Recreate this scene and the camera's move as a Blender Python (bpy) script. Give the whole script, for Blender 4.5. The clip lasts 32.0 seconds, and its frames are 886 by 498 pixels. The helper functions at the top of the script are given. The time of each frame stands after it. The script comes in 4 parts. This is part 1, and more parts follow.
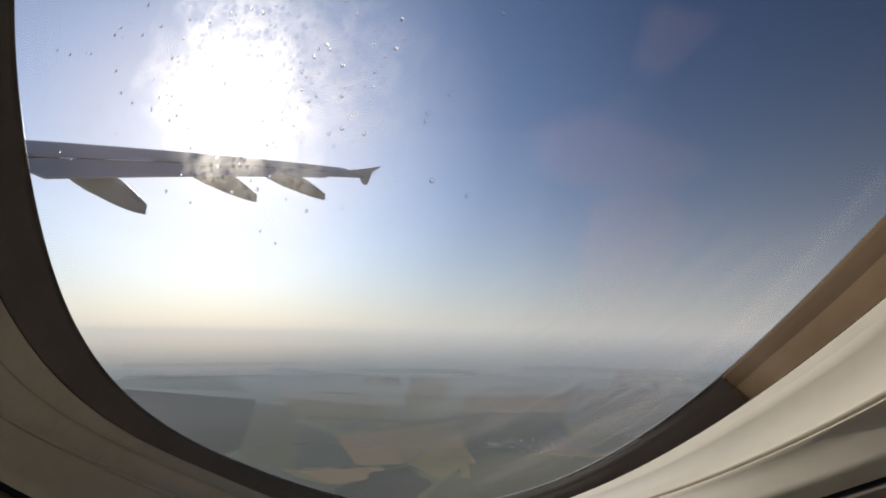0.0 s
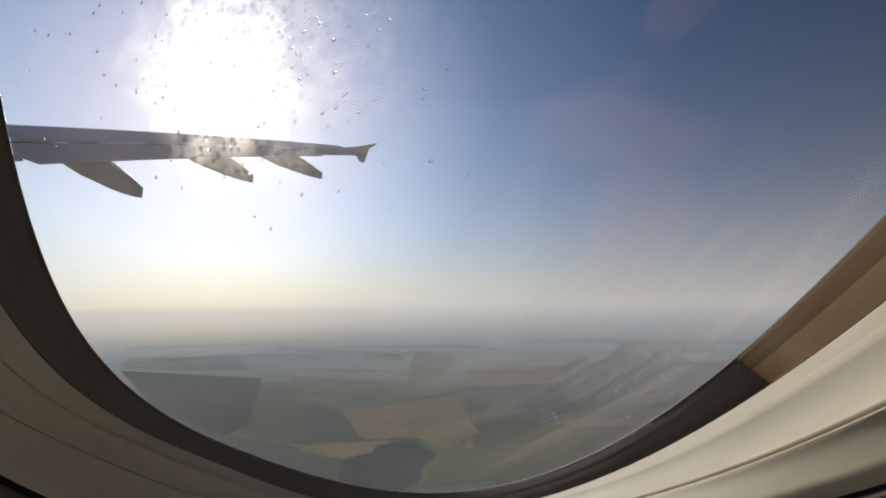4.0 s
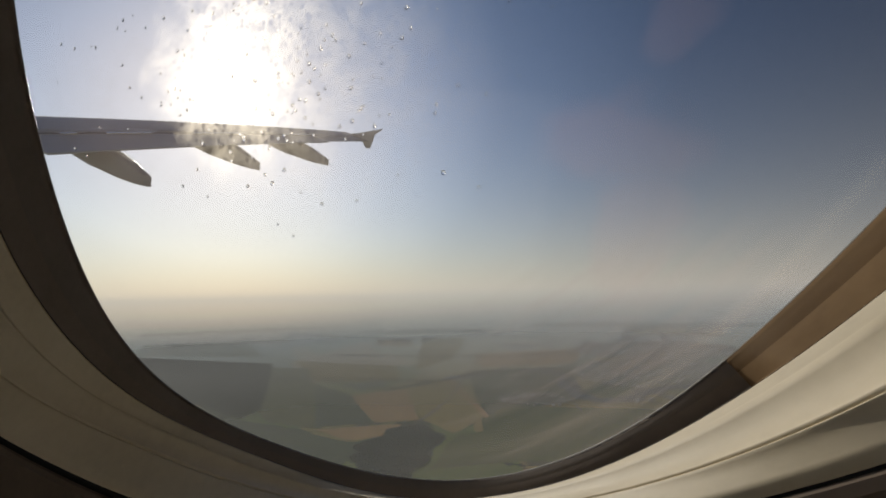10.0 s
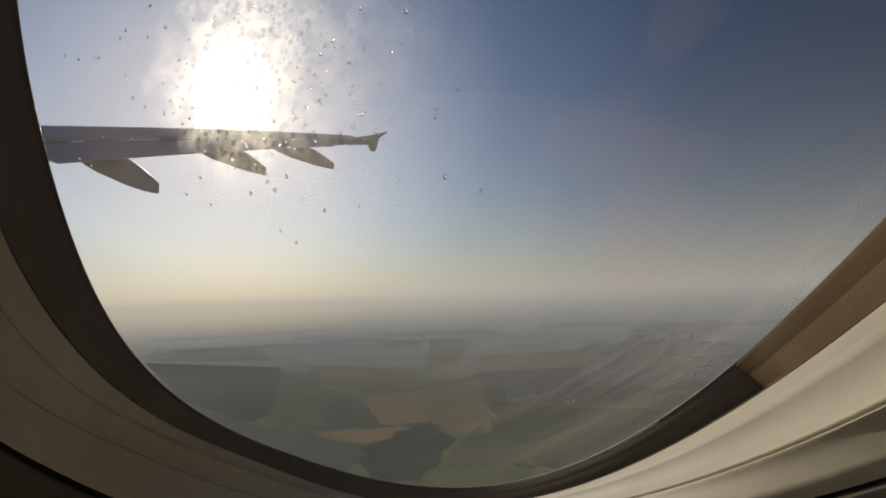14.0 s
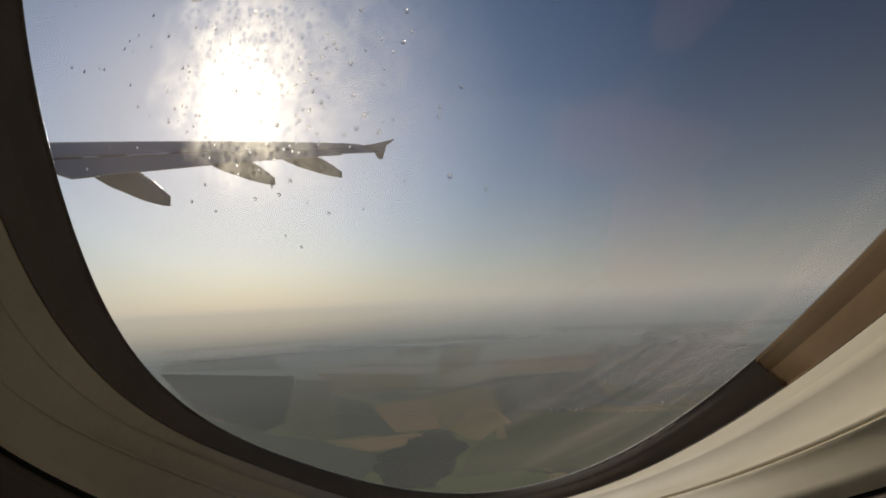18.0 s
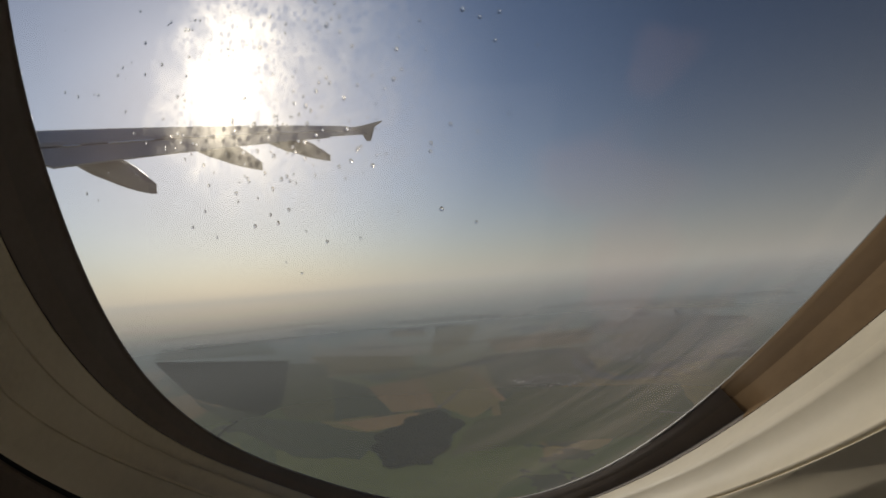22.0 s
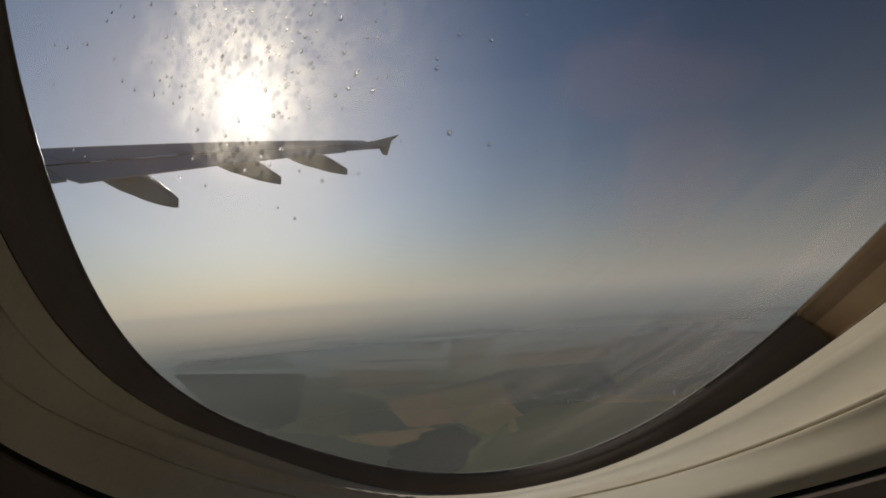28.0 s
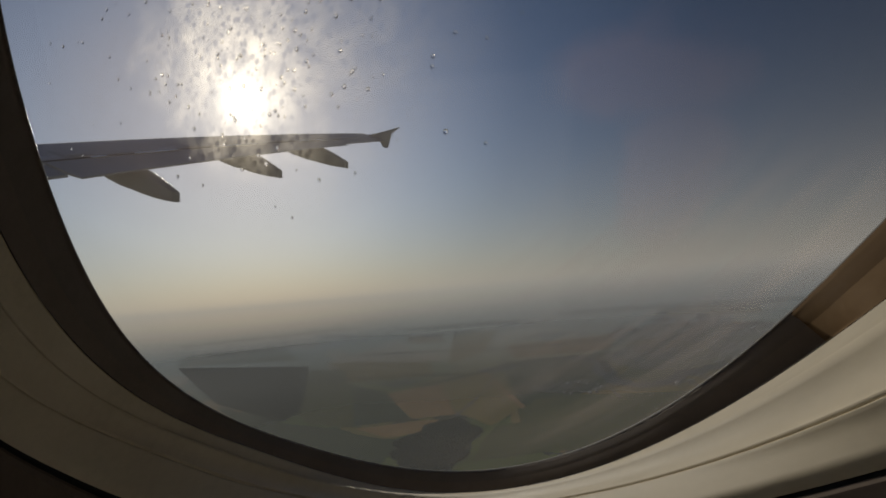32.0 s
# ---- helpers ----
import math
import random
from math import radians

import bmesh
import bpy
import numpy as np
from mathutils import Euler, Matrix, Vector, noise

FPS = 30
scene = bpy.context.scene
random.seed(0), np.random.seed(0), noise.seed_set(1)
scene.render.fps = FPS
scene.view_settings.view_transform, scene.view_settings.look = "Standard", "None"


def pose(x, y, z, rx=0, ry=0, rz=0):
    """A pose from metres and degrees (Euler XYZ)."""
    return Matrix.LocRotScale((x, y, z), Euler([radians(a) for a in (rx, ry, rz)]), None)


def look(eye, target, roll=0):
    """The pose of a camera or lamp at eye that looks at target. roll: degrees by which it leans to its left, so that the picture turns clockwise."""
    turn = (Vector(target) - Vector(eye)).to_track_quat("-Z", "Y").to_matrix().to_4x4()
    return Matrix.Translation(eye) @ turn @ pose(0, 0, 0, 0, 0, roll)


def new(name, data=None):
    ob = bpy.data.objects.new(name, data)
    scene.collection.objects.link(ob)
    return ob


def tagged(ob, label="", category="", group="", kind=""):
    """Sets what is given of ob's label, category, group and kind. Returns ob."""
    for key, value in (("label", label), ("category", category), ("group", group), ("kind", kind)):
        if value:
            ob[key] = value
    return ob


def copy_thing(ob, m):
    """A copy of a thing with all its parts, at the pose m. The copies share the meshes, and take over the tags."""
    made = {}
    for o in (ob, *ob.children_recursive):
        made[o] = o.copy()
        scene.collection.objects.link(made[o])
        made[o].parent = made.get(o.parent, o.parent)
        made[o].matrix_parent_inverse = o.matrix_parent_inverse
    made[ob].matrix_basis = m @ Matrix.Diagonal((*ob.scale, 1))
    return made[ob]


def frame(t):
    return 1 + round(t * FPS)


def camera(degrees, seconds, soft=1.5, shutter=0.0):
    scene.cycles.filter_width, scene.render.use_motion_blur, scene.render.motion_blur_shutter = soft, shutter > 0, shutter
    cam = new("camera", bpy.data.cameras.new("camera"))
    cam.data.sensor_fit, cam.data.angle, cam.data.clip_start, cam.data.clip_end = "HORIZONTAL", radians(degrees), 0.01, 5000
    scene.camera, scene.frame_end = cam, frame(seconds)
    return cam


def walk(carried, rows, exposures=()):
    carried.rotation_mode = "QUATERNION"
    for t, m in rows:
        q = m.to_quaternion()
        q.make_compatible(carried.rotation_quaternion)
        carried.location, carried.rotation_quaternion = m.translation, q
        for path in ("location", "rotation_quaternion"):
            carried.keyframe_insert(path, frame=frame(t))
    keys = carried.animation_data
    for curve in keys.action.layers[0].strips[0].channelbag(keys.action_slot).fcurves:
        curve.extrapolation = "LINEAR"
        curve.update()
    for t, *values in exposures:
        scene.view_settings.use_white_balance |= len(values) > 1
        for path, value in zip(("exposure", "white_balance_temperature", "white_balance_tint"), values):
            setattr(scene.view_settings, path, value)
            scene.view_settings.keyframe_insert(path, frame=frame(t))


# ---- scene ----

# The aircraft stands still in a climbing left turn; its own axes are x aft, y outboard, z up through the cabin.
AIR = Matrix(((0.98224, -0.00270, 0.18760, 0), (0.01770, 0.99677, -0.07834, 0), (-0.18678, 0.08027, 0.97912, 0), (0, 0, 0, 1)))

# ---- camera: t, place in the cabin, yaw to the nose, pitch, roll ----
PATH = [
    (0.0, 0.0653, -0.0804, -0.1175, 21.51, 2.11, -9.16),
    (0.5, 0.0647, -0.0806, -0.1177, 21.46, 2.06, -8.98),
    (1.0, 0.0642, -0.0800, -0.1184, 21.51, 2.16, -9.02),
    (1.5, 0.0641, -0.0807, -0.1179, 21.34, 2.16, -8.98),
    (2.0, 0.0643, -0.0807, -0.1174, 21.21, 2.15, -8.81),
    (2.5, 0.0635, -0.0792, -0.1186, 21.11, 2.05, -8.57),
    (3.0, 0.0638, -0.0782, -0.1187, 21.13, 1.38, -8.28),
    (3.5, 0.0639, -0.0773, -0.1181, 21.12, 0.20, -7.98),
    (5.5, 0.0620, -0.0809, -0.1108, 20.66, -2.53, -6.90),
    (6.0, 0.0618, -0.0815, -0.1109, 20.79, -2.95, -6.29),
    (6.5, 0.0621, -0.0819, -0.1121, 20.90, -2.57, -6.68),
    (7.0, 0.0632, -0.0833, -0.1117, 20.94, -2.19, -7.19),
    (7.5, 0.0642, -0.0842, -0.1113, 21.03, -1.77, -7.86),
    (8.0, 0.0645, -0.0843, -0.1117, 21.16, -1.53, -8.16),
    (8.5, 0.0647, -0.0836, -0.1120, 21.47, -1.64, -8.23),
    (9.0, 0.0639, -0.0826, -0.1128, 21.55, -2.19, -7.80),
    (9.5, 0.0642, -0.0833, -0.1121, 21.63, -2.84, -7.49),
    (10.0, 0.0643, -0.0843, -0.1118, 21.67, -2.64, -7.08),
    (10.5, 0.0649, -0.0840, -0.1107, 22.14, -2.90, -6.37),
    (11.0, 0.0648, -0.0825, -0.1122, 22.56, -2.37, -6.51),
    (11.5, 0.0646, -0.0810, -0.1128, 22.96, -2.43, -6.21),
    (12.0, 0.0638, -0.0815, -0.1132, 22.55, -2.21, -6.54),
    (12.5, 0.0625, -0.0827, -0.1129, 21.86, -2.24, -6.46),
    (13.0, 0.0652, -0.0818, -0.1116, 22.56, -2.55, -6.52),
    (13.5, 0.0651, -0.0827, -0.1109, 22.48, -2.73, -6.19),
    (14.0, 0.0646, -0.0834, -0.1111, 22.46, -2.53, -6.17),
    (14.5, 0.0640, -0.0831, -0.1115, 22.58, -2.51, -6.11),
    (16.5, 0.0639, -0.0821, -0.1134, 23.26, -1.93, -5.96),
    (17.0, 0.0639, -0.0818, -0.1135, 23.45, -1.90, -5.49),
    (17.5, 0.0642, -0.0815, -0.1144, 23.57, -1.29, -6.18),
    (18.0, 0.0646, -0.0816, -0.1122, 23.64, -1.95, -4.82),
    (18.5, 0.0654, -0.0817, -0.1111, 23.73, -1.82, -4.60),
    (19.0, 0.0651, -0.0828, -0.1104, 23.37, -1.96, -4.47),
    (19.5, 0.0643, -0.0821, -0.1127, 23.27, -1.72, -5.11),
    (20.0, 0.0633, -0.0806, -0.1134, 23.21, -2.46, -4.58),
    (20.5, 0.0633, -0.0809, -0.1117, 23.17, -3.03, -4.54),
    (21.0, 0.0623, -0.0811, -0.1114, 22.92, -3.36, -4.82),
    (21.5, 0.0627, -0.0833, -0.1086, 22.66, -3.66, -4.49),
    (22.0, 0.0658, -0.0873, -0.1016, 22.45, -4.18, -3.45),
    (22.5, 0.0620, -0.0816, -0.1115, 22.49, -2.17, -5.14),
    (23.0, 0.0618, -0.0791, -0.1142, 22.67, -1.72, -6.30),
    (23.5, 0.0616, -0.0814, -0.1119, 22.37, -2.36, -3.93),
    (24.0, 0.0637, -0.0792, -0.1129, 23.38, -3.45, -4.19),
    (24.5, 0.0638, -0.0745, -0.1184, 25.23, -2.98, -4.36),
    (25.0, 0.0625, -0.0756, -0.1186, 24.56, -2.36, -4.24),
    (25.5, 0.0629, -0.0768, -0.1173, 24.16, -2.24, -3.68),
    (27.5, 0.0633, -0.0753, -0.1183, 24.28, -2.36, -3.70),
    (28.0, 0.0632, -0.0746, -0.1184, 24.48, -2.65, -3.34),
    (28.5, 0.0632, -0.0743, -0.1181, 24.62, -3.21, -2.96),
    (29.0, 0.0631, -0.0742, -0.1182, 24.56, -3.21, -3.22),
    (29.5, 0.0618, -0.0722, -0.1177, 23.96, -3.45, -3.10),
    (30.0, 0.0632, -0.0746, -0.1180, 24.24, -3.06, -2.90),
    (30.5, 0.0635, -0.0753, -0.1175, 24.25, -3.14, -2.82),
    (31.0, 0.0622, -0.0754, -0.1184, 24.14, -2.88, -3.08),
    (31.5, 0.0641, -0.0758, -0.1156, 24.33, -3.80, -2.60),
    (32.0, 0.0639, -0.0742, -0.1171, 24.63, -3.56, -2.92),
]


def hand_held(x, y, z, yaw, pitch, roll):
    turn = Matrix.Rotation(radians(yaw), 4, "Z") @ Matrix.Rotation(radians(90 + pitch), 4, "X") @ Matrix.Rotation(radians(-roll), 4, "Z")
    return AIR @ Matrix.Translation((x, y, z)) @ turn


cam = camera(86.61, 32.0, 1.8)
walk(cam, [(t, hand_held(*p)) for t, *p in PATH], [(0.0, 0.35, 6150.0, 12.0), (3.0, 0.3, 6200.0, 12.0), (6.0, 0.35, 6450.0, 11.0), (9.0, 0.18, 6750.0, 10.0), (14.0, -0.12, 6900.0, 10.0), (19.0, -0.15, 6850.0, 10.0), (25.0, -0.34, 6700.0, 10.0), (28.0, -0.48, 6800.0, 10.0), (29.0, -0.5, 6800.0, 10.0), (30.0, -0.2, 6700.0, 10.0), (31.0, -0.55, 6800.0, 10.0), (32.0, -0.65, 6800.0, 10.0)])

# ---- world and sun ----
SUN = Vector((-0.6793, 0.6247, 0.3852)).normalized()
ELEVATION, AZIMUTH = math.asin(SUN.z), math.atan2(SUN.x, SUN.y)


class Nodes:
    """Short way to write a node tree."""

    def __init__(self, tree):
        self.t = tree
        tree.nodes.clear()

    def add(self, kind, props=None, **inputs):
        n = self.t.nodes.new(kind)
        for key, value in (props or {}).items():
            setattr(n, key, value)
        for key, value in inputs.items():
            key = key.replace("_", " ")
            sock = n.inputs[int(key[1:])] if key[0] == "i" and key[1:].isdigit() else n.inputs[key]
            if isinstance(value, bpy.types.NodeSocket):
                self.t.links.new(value, sock)
            else:
                sock.default_value = value
        return n

    def math(self, op, a, b=0.0, c=0.0, clamp=False):
        return self.add("ShaderNodeMath", {"operation": op, "use_clamp": clamp}, i0=a, i1=b, i2=c).outputs[0]

    def mix(self, f, a, b, blend="MIX"):
        n = self.add("ShaderNodeMix", {"data_type": "RGBA", "blend_type": blend})
        for i, v in ((0, f), (6, a), (7, b)):
            if isinstance(v, bpy.types.NodeSocket):
                self.t.links.new(v, n.inputs[i])
            else:
                n.inputs[i].default_value = v
        return n.outputs[2]

    def ramp(self, f, *stops):
        n = self.add("ShaderNodeValToRGB", None, Fac=f)
        el = n.color_ramp.elements
        while len(el) < len(stops):
            el.new(0.5)
        for e, (p, c) in zip(el, stops):
            e.position, e.color = p, (*c, 1) if len(c) == 3 else c
        return n.outputs[0]

    def noise(self, coord, scale, detail=4.0, rough=0.55):
        return self.add("ShaderNodeTexNoise", None, Vector=coord, Scale=scale, Detail=detail, Roughness=rough).outputs[0]


world = bpy.data.worlds.new("hazy_sky")
scene.world = world
world.use_nodes = True
w = Nodes(world.node_tree)
sky = w.add("ShaderNodeTexSky", {"sky_type": "NISHITA", "sun_disc": False, "sun_elevation": ELEVATION, "sun_rotation": AZIMUTH,
                                 "altitude": 250, "air_density": 1.0, "dust_density": 0.6, "ozone_density": 1.5})
sky_light = w.mix(1.0, sky.outputs[0], (0.064, 0.062, 0.063, 1), "MULTIPLY")
way = w.add("ShaderNodeTexCoord").outputs["Generated"]
z = w.add("ShaderNodeSeparateXYZ", None, Vector=way).outputs[2]
toward = w.math("MAXIMUM", w.add("ShaderNodeVectorMath", {"operation": "DOT_PRODUCT"}, i0=way, i1=tuple(SUN)).outputs["Value"], 0.0)
# haze over the land: thick at the horizon, thin at thirty degrees, warmer toward the sun
haze = w.math("POWER", 2.718, w.math("MULTIPLY", w.math("ABSOLUTE", z), -6.8))
sky_light = w.mix(1.0, sky_light, w.ramp(toward, (0.3, (0.215, 0.248, 0.315)), (0.65, (0.395, 0.44, 0.535)), (0.86, (0.70, 0.765, 0.87)), (0.95, (1.05, 1.12, 1.22))), "MULTIPLY")
haze_colour = w.mix(w.math("POWER", toward, 2.0), (0.40, 0.378, 0.355, 1), (0.56, 0.55, 0.51, 1))
both = w.mix(w.math("MULTIPLY", haze, 0.92), sky_light, haze_colour)
# below the horizon: far land lost in haze
below = w.math("MULTIPLY", w.math("ADD", z, -0.012), -10.0, clamp=True)
both = w.mix(w.math("POWER", below, 0.85), both, (0.20, 0.230, 0.250, 1))
aureole = w.math("ADD", w.math("MULTIPLY", w.math("POWER", toward, 60.0), 0.05), w.math("ADD", w.math("MULTIPLY", w.math("POWER", toward, 1700.0), 1.7), w.math("MULTIPLY", w.math("POWER", toward, 420.0), 0.32)))
disc = w.math("MULTIPLY", w.math("GREATER_THAN", toward, 0.99996), 60.0)
glow = w.mix(1.0, (1.0, 0.93, 0.78, 1), w.add("ShaderNodeCombineColor", None, i0=w.math("ADD", aureole, disc), i1=w.math("ADD", aureole, disc), i2=w.math("ADD", aureole, disc)).outputs[0], "MULTIPLY")
back = w.add("ShaderNodeBackground", None, Color=w.mix(1.0, both, glow, "ADD"), Strength=1.0)
w.add("ShaderNodeOutputWorld", None, Surface=back.outputs[0])

lamp = bpy.data.lights.new("sun", "SUN")
lamp.energy, lamp.angle, lamp.color = 2.0, radians(0.6), (1.0, 0.93, 0.82)
new("sun", lamp).matrix_world = look(SUN * 50, (0, 0, 0))


# ---- materials ----
def material(name):
    m = bpy.data.materials.new(name)
    m.use_nodes = True
    return m, Nodes(m.node_tree)


EDGE_OF_LAND = 4900.0
FADE = 2300.0


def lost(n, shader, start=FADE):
    """Fades the last of the far land out by distance: haze put into its opacity."""
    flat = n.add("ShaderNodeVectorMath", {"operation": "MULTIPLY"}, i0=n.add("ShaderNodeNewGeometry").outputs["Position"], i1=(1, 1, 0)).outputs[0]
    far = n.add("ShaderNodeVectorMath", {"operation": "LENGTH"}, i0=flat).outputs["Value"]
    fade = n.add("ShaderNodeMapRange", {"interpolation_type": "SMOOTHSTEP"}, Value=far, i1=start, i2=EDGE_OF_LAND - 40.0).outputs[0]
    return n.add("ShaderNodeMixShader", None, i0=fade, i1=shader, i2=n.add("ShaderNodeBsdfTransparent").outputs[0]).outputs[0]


def surface(name, stops, scale, rough=0.5, metal=0.0, bump=0.1, fine=8.0, coords="Object", spec=0.5, melt=None):
    """A worn surface: colour runs over the stops with noise at two scales."""
    m, n = material(name)
    co = n.add("ShaderNodeTexCoord").outputs[coords]
    big, small = n.noise(co, scale, 5), n.noise(co, scale * fine, 4)
    f = n.math("MULTIPLY_ADD", big, 0.65, n.math("MULTIPLY", small, 0.35))
    step = 1.0 / max(1, len(stops) - 1)
    colour = n.ramp(n.math("MULTIPLY_ADD", f, 2.4, -0.7, clamp=True), *[(i * step, c) for i, c in enumerate(stops)])
    rr = n.math("MULTIPLY_ADD", small, 0.2, rough - 0.1)
    bumped = n.add("ShaderNodeBump", None, Height=small, Strength=bump, Distance=0.2 / (scale * fine))
    b = n.add("ShaderNodeBsdfPrincipled", None, Base_Color=colour, Roughness=rr, Metallic=metal, Normal=bumped.outputs[0])
    b.inputs["Specular IOR Level"].default_value = spec
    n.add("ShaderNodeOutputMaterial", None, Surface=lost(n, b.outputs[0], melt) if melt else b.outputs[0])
    return m


CREAM = surface("cream_plastic", [(0.70, 0.605, 0.44), (0.80, 0.70, 0.52), (0.86, 0.755, 0.575)], 22, 0.5, bump=0.03, fine=20, spec=0.3)
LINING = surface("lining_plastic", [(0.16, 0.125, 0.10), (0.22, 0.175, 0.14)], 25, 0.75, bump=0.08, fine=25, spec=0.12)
BAND = surface("seal_band_rubber", [(0.21, 0.175, 0.145), (0.28, 0.235, 0.20)], 45, 0.6, bump=0.08, fine=10, spec=0.2)
RUBBER = surface("black_seal_rubber", [(0.20, 0.172, 0.15), (0.26, 0.225, 0.20)], 45, 0.7, bump=0.1, fine=10, spec=0.15)
# Seal where the sun falls: the lit brown is put into these two colours.
SUNLIT_RUBBER = surface("sunlit_seal_rubber", [(0.13, 0.082, 0.042), (0.18, 0.115, 0.06)], 45, 0.75, bump=0.1, fine=10, spec=0.06)
SUNLIT_BAND = surface("sunlit_seal_band", [(0.21, 0.135, 0.072), (0.28, 0.185, 0.10)], 45, 0.75, bump=0.08, fine=10, spec=0.06)
GAP = surface("black_gap", [(0.004, 0.004, 0.004), (0.010, 0.010, 0.010)], 40, 0.8)
WING = surface("grey_wing_paint", [(0.48, 0.485, 0.50), (0.58, 0.585, 0.595)], 0.9, 0.38, bump=0.02, fine=9)
WING_DARK = surface("flap_shroud_paint", [(0.22, 0.23, 0.25), (0.30, 0.31, 0.33)], 1.1, 0.45, bump=0.03)
FAIRING = surface("fairing_paint", [(0.45, 0.447, 0.43), (0.57, 0.56, 0.535)], 1.3, 0.42, bump=0.03)
GAP_DAYLIGHT = surface("gap_daylight_strip", [(0.86, 0.87, 0.88), (0.93, 0.93, 0.93)], 3, 0.25, metal=0.9)
SEAM = surface("dark_slot", [(0.03, 0.03, 0.035), (0.06, 0.06, 0.07)], 3, 0.6)
CABIN = surface("cabin_lining", [(0.80, 0.78, 0.74), (0.87, 0.85, 0.81)], 2, 0.6)
CARPET = surface("cabin_carpet", [(0.10, 0.11, 0.14), (0.16, 0.17, 0.20)], 20, 0.9)
WALL_PAINT = surface("house_walls", [(0.60, 0.57, 0.52), (0.82, 0.79, 0.74)], 0.02, 0.8, melt=FADE)
WHITE_SHEET = surface("white_sheet_metal", [(0.70, 0.71, 0.72), (0.85, 0.85, 0.85)], 0.05, 0.45, melt=FADE)
WATER, wn = material("river_water")
co = wn.add("ShaderNodeTexCoord").outputs["Object"]
ripple = wn.add("ShaderNodeBump", None, Height=wn.noise(co, 0.25, 5), Strength=0.15, Distance=0.3)
wb = wn.add("ShaderNodeBsdfPrincipled", None, Base_Color=wn.ramp(wn.noise(co, 0.01), (0.3, (0.03, 0.045, 0.05)), (0.7, (0.05, 0.06, 0.055))), Roughness=0.3, Normal=ripple.outputs[0])
wb.inputs["Specular IOR Level"].default_value = 0.15
wn.add("ShaderNodeOutputMaterial", None, Surface=lost(wn, wb.outputs[0]))


def roofs():
    m, n = material("house_roofs")
    rnd = n.add("ShaderNodeObjectInfo").outputs["Random"]
    isl = n.add("ShaderNodeNewGeometry").outputs["Random Per Island"]
    pick = n.math("FRACT", n.math("ADD", rnd, isl))
    colour = n.ramp(pick, (0.0, (0.88, 0.88, 0.88)), (0.5, (0.85, 0.84, 0.82)), (0.6, (0.36, 0.15, 0.10)), (0.72, (0.42, 0.40, 0.38)), (0.85, (0.82, 0.80, 0.76)))
    b = n.add("ShaderNodeBsdfPrincipled", None, Base_Color=colour, Roughness=0.5)
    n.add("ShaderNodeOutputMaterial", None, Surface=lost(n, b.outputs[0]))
    return m


ROOFS = roofs()


def land():
    """Patchwork of fields: irregular plots, each of its own crop, with furrows and scrub lines between."""
    m, n = material("farm_land")
    co = n.add("ShaderNodeTexCoord").outputs["Object"]
    warp = n.add("ShaderNodeVectorMath", {"operation": "MULTIPLY_ADD"}, i0=n.add("ShaderNodeTexNoise", None, Vector=co, Scale=0.0009, Detail=3.0).outputs["Color"], i1=(480, 480, 0), i2=co).outputs[0]
    turn = n.add("ShaderNodeMapping", None, Vector=warp, Rotation=(0, 0, 0.5), Scale=(1.0, 0.55, 1.0)).outputs[0]
    plots = n.add("ShaderNodeTexVoronoi", {"distance": "CHEBYCHEV"}, Vector=turn, Scale=0.0020, Randomness=0.8)
    pick = n.add("ShaderNodeSeparateColor", None, Color=plots.outputs["Color"]).outputs[0]
    crop = n.ramp(pick, (0.0, (0.035, 0.080, 0.018)), (0.2, (0.12, 0.20, 0.030)), (0.4, (0.25, 0.27, 0.045)), (0.58, (0.46, 0.34, 0.09)), (0.72, (0.06, 0.13, 0.024)), (0.85, (0.18, 0.24, 0.04)), (0.95, (0.56, 0.35, 0.12)))
    grain = n.mix(n.math("MULTIPLY", n.noise(co, 0.008, 6), 0.4), crop, (0.05, 0.07, 0.03, 1))
    scrub = n.math("GREATER_THAN", n.noise(co, 0.0026, 6, 0.65), 0.60)
    colour = n.mix(n.math("MULTIPLY", scrub, 0.8), grain, (0.022, 0.038, 0.018, 1))
    b = n.add("ShaderNodeBsdfPrincipled", None, Base_Color=colour, Roughness=0.9)
    b.inputs["Specular IOR Level"].default_value = 0.1
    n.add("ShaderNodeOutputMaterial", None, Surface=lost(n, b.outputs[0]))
    return m


LAND = land()
WOODS = surface("tree_crowns", [(0.042, 0.058, 0.032), (0.072, 0.092, 0.048)], 0.03, 0.9, spec=0.1, fine=6, melt=FADE)
TRACK = surface("dirt_track", [(0.20, 0.17, 0.12), (0.30, 0.26, 0.20)], 0.02, 0.95, spec=0.1, melt=FADE)


def crop(name, low, high):
    return surface(name, [low, high], 0.008, 0.95, spec=0.1, fine=12, melt=FADE)


# ---- parts and things ----
def part(name, bm, mat, parent, label=""):
    me = bpy.data.meshes.new(name)
    bm.to_mesh(me)
    bm.free()
    me.materials.append(mat)
    ob = new(name, me)
    ob.parent = parent
    return tagged(ob, label)


def smooth(ob):
    ob.data.polygons.foreach_set("use_smooth", [True] * len(ob.data.polygons))
    return ob


def thing(name, label, category, m=Matrix(), group="", kind=""):
    ob = new(name)
    ob.matrix_world = m
    return tagged(ob, label, category, group, kind)


def solid(name, bm, mat, label, category, m=Matrix(), group="", kind=""):
    ob = part(name, bm, mat, None)
    ob.matrix_world = m
    return tagged(ob, label, category, group, kind)


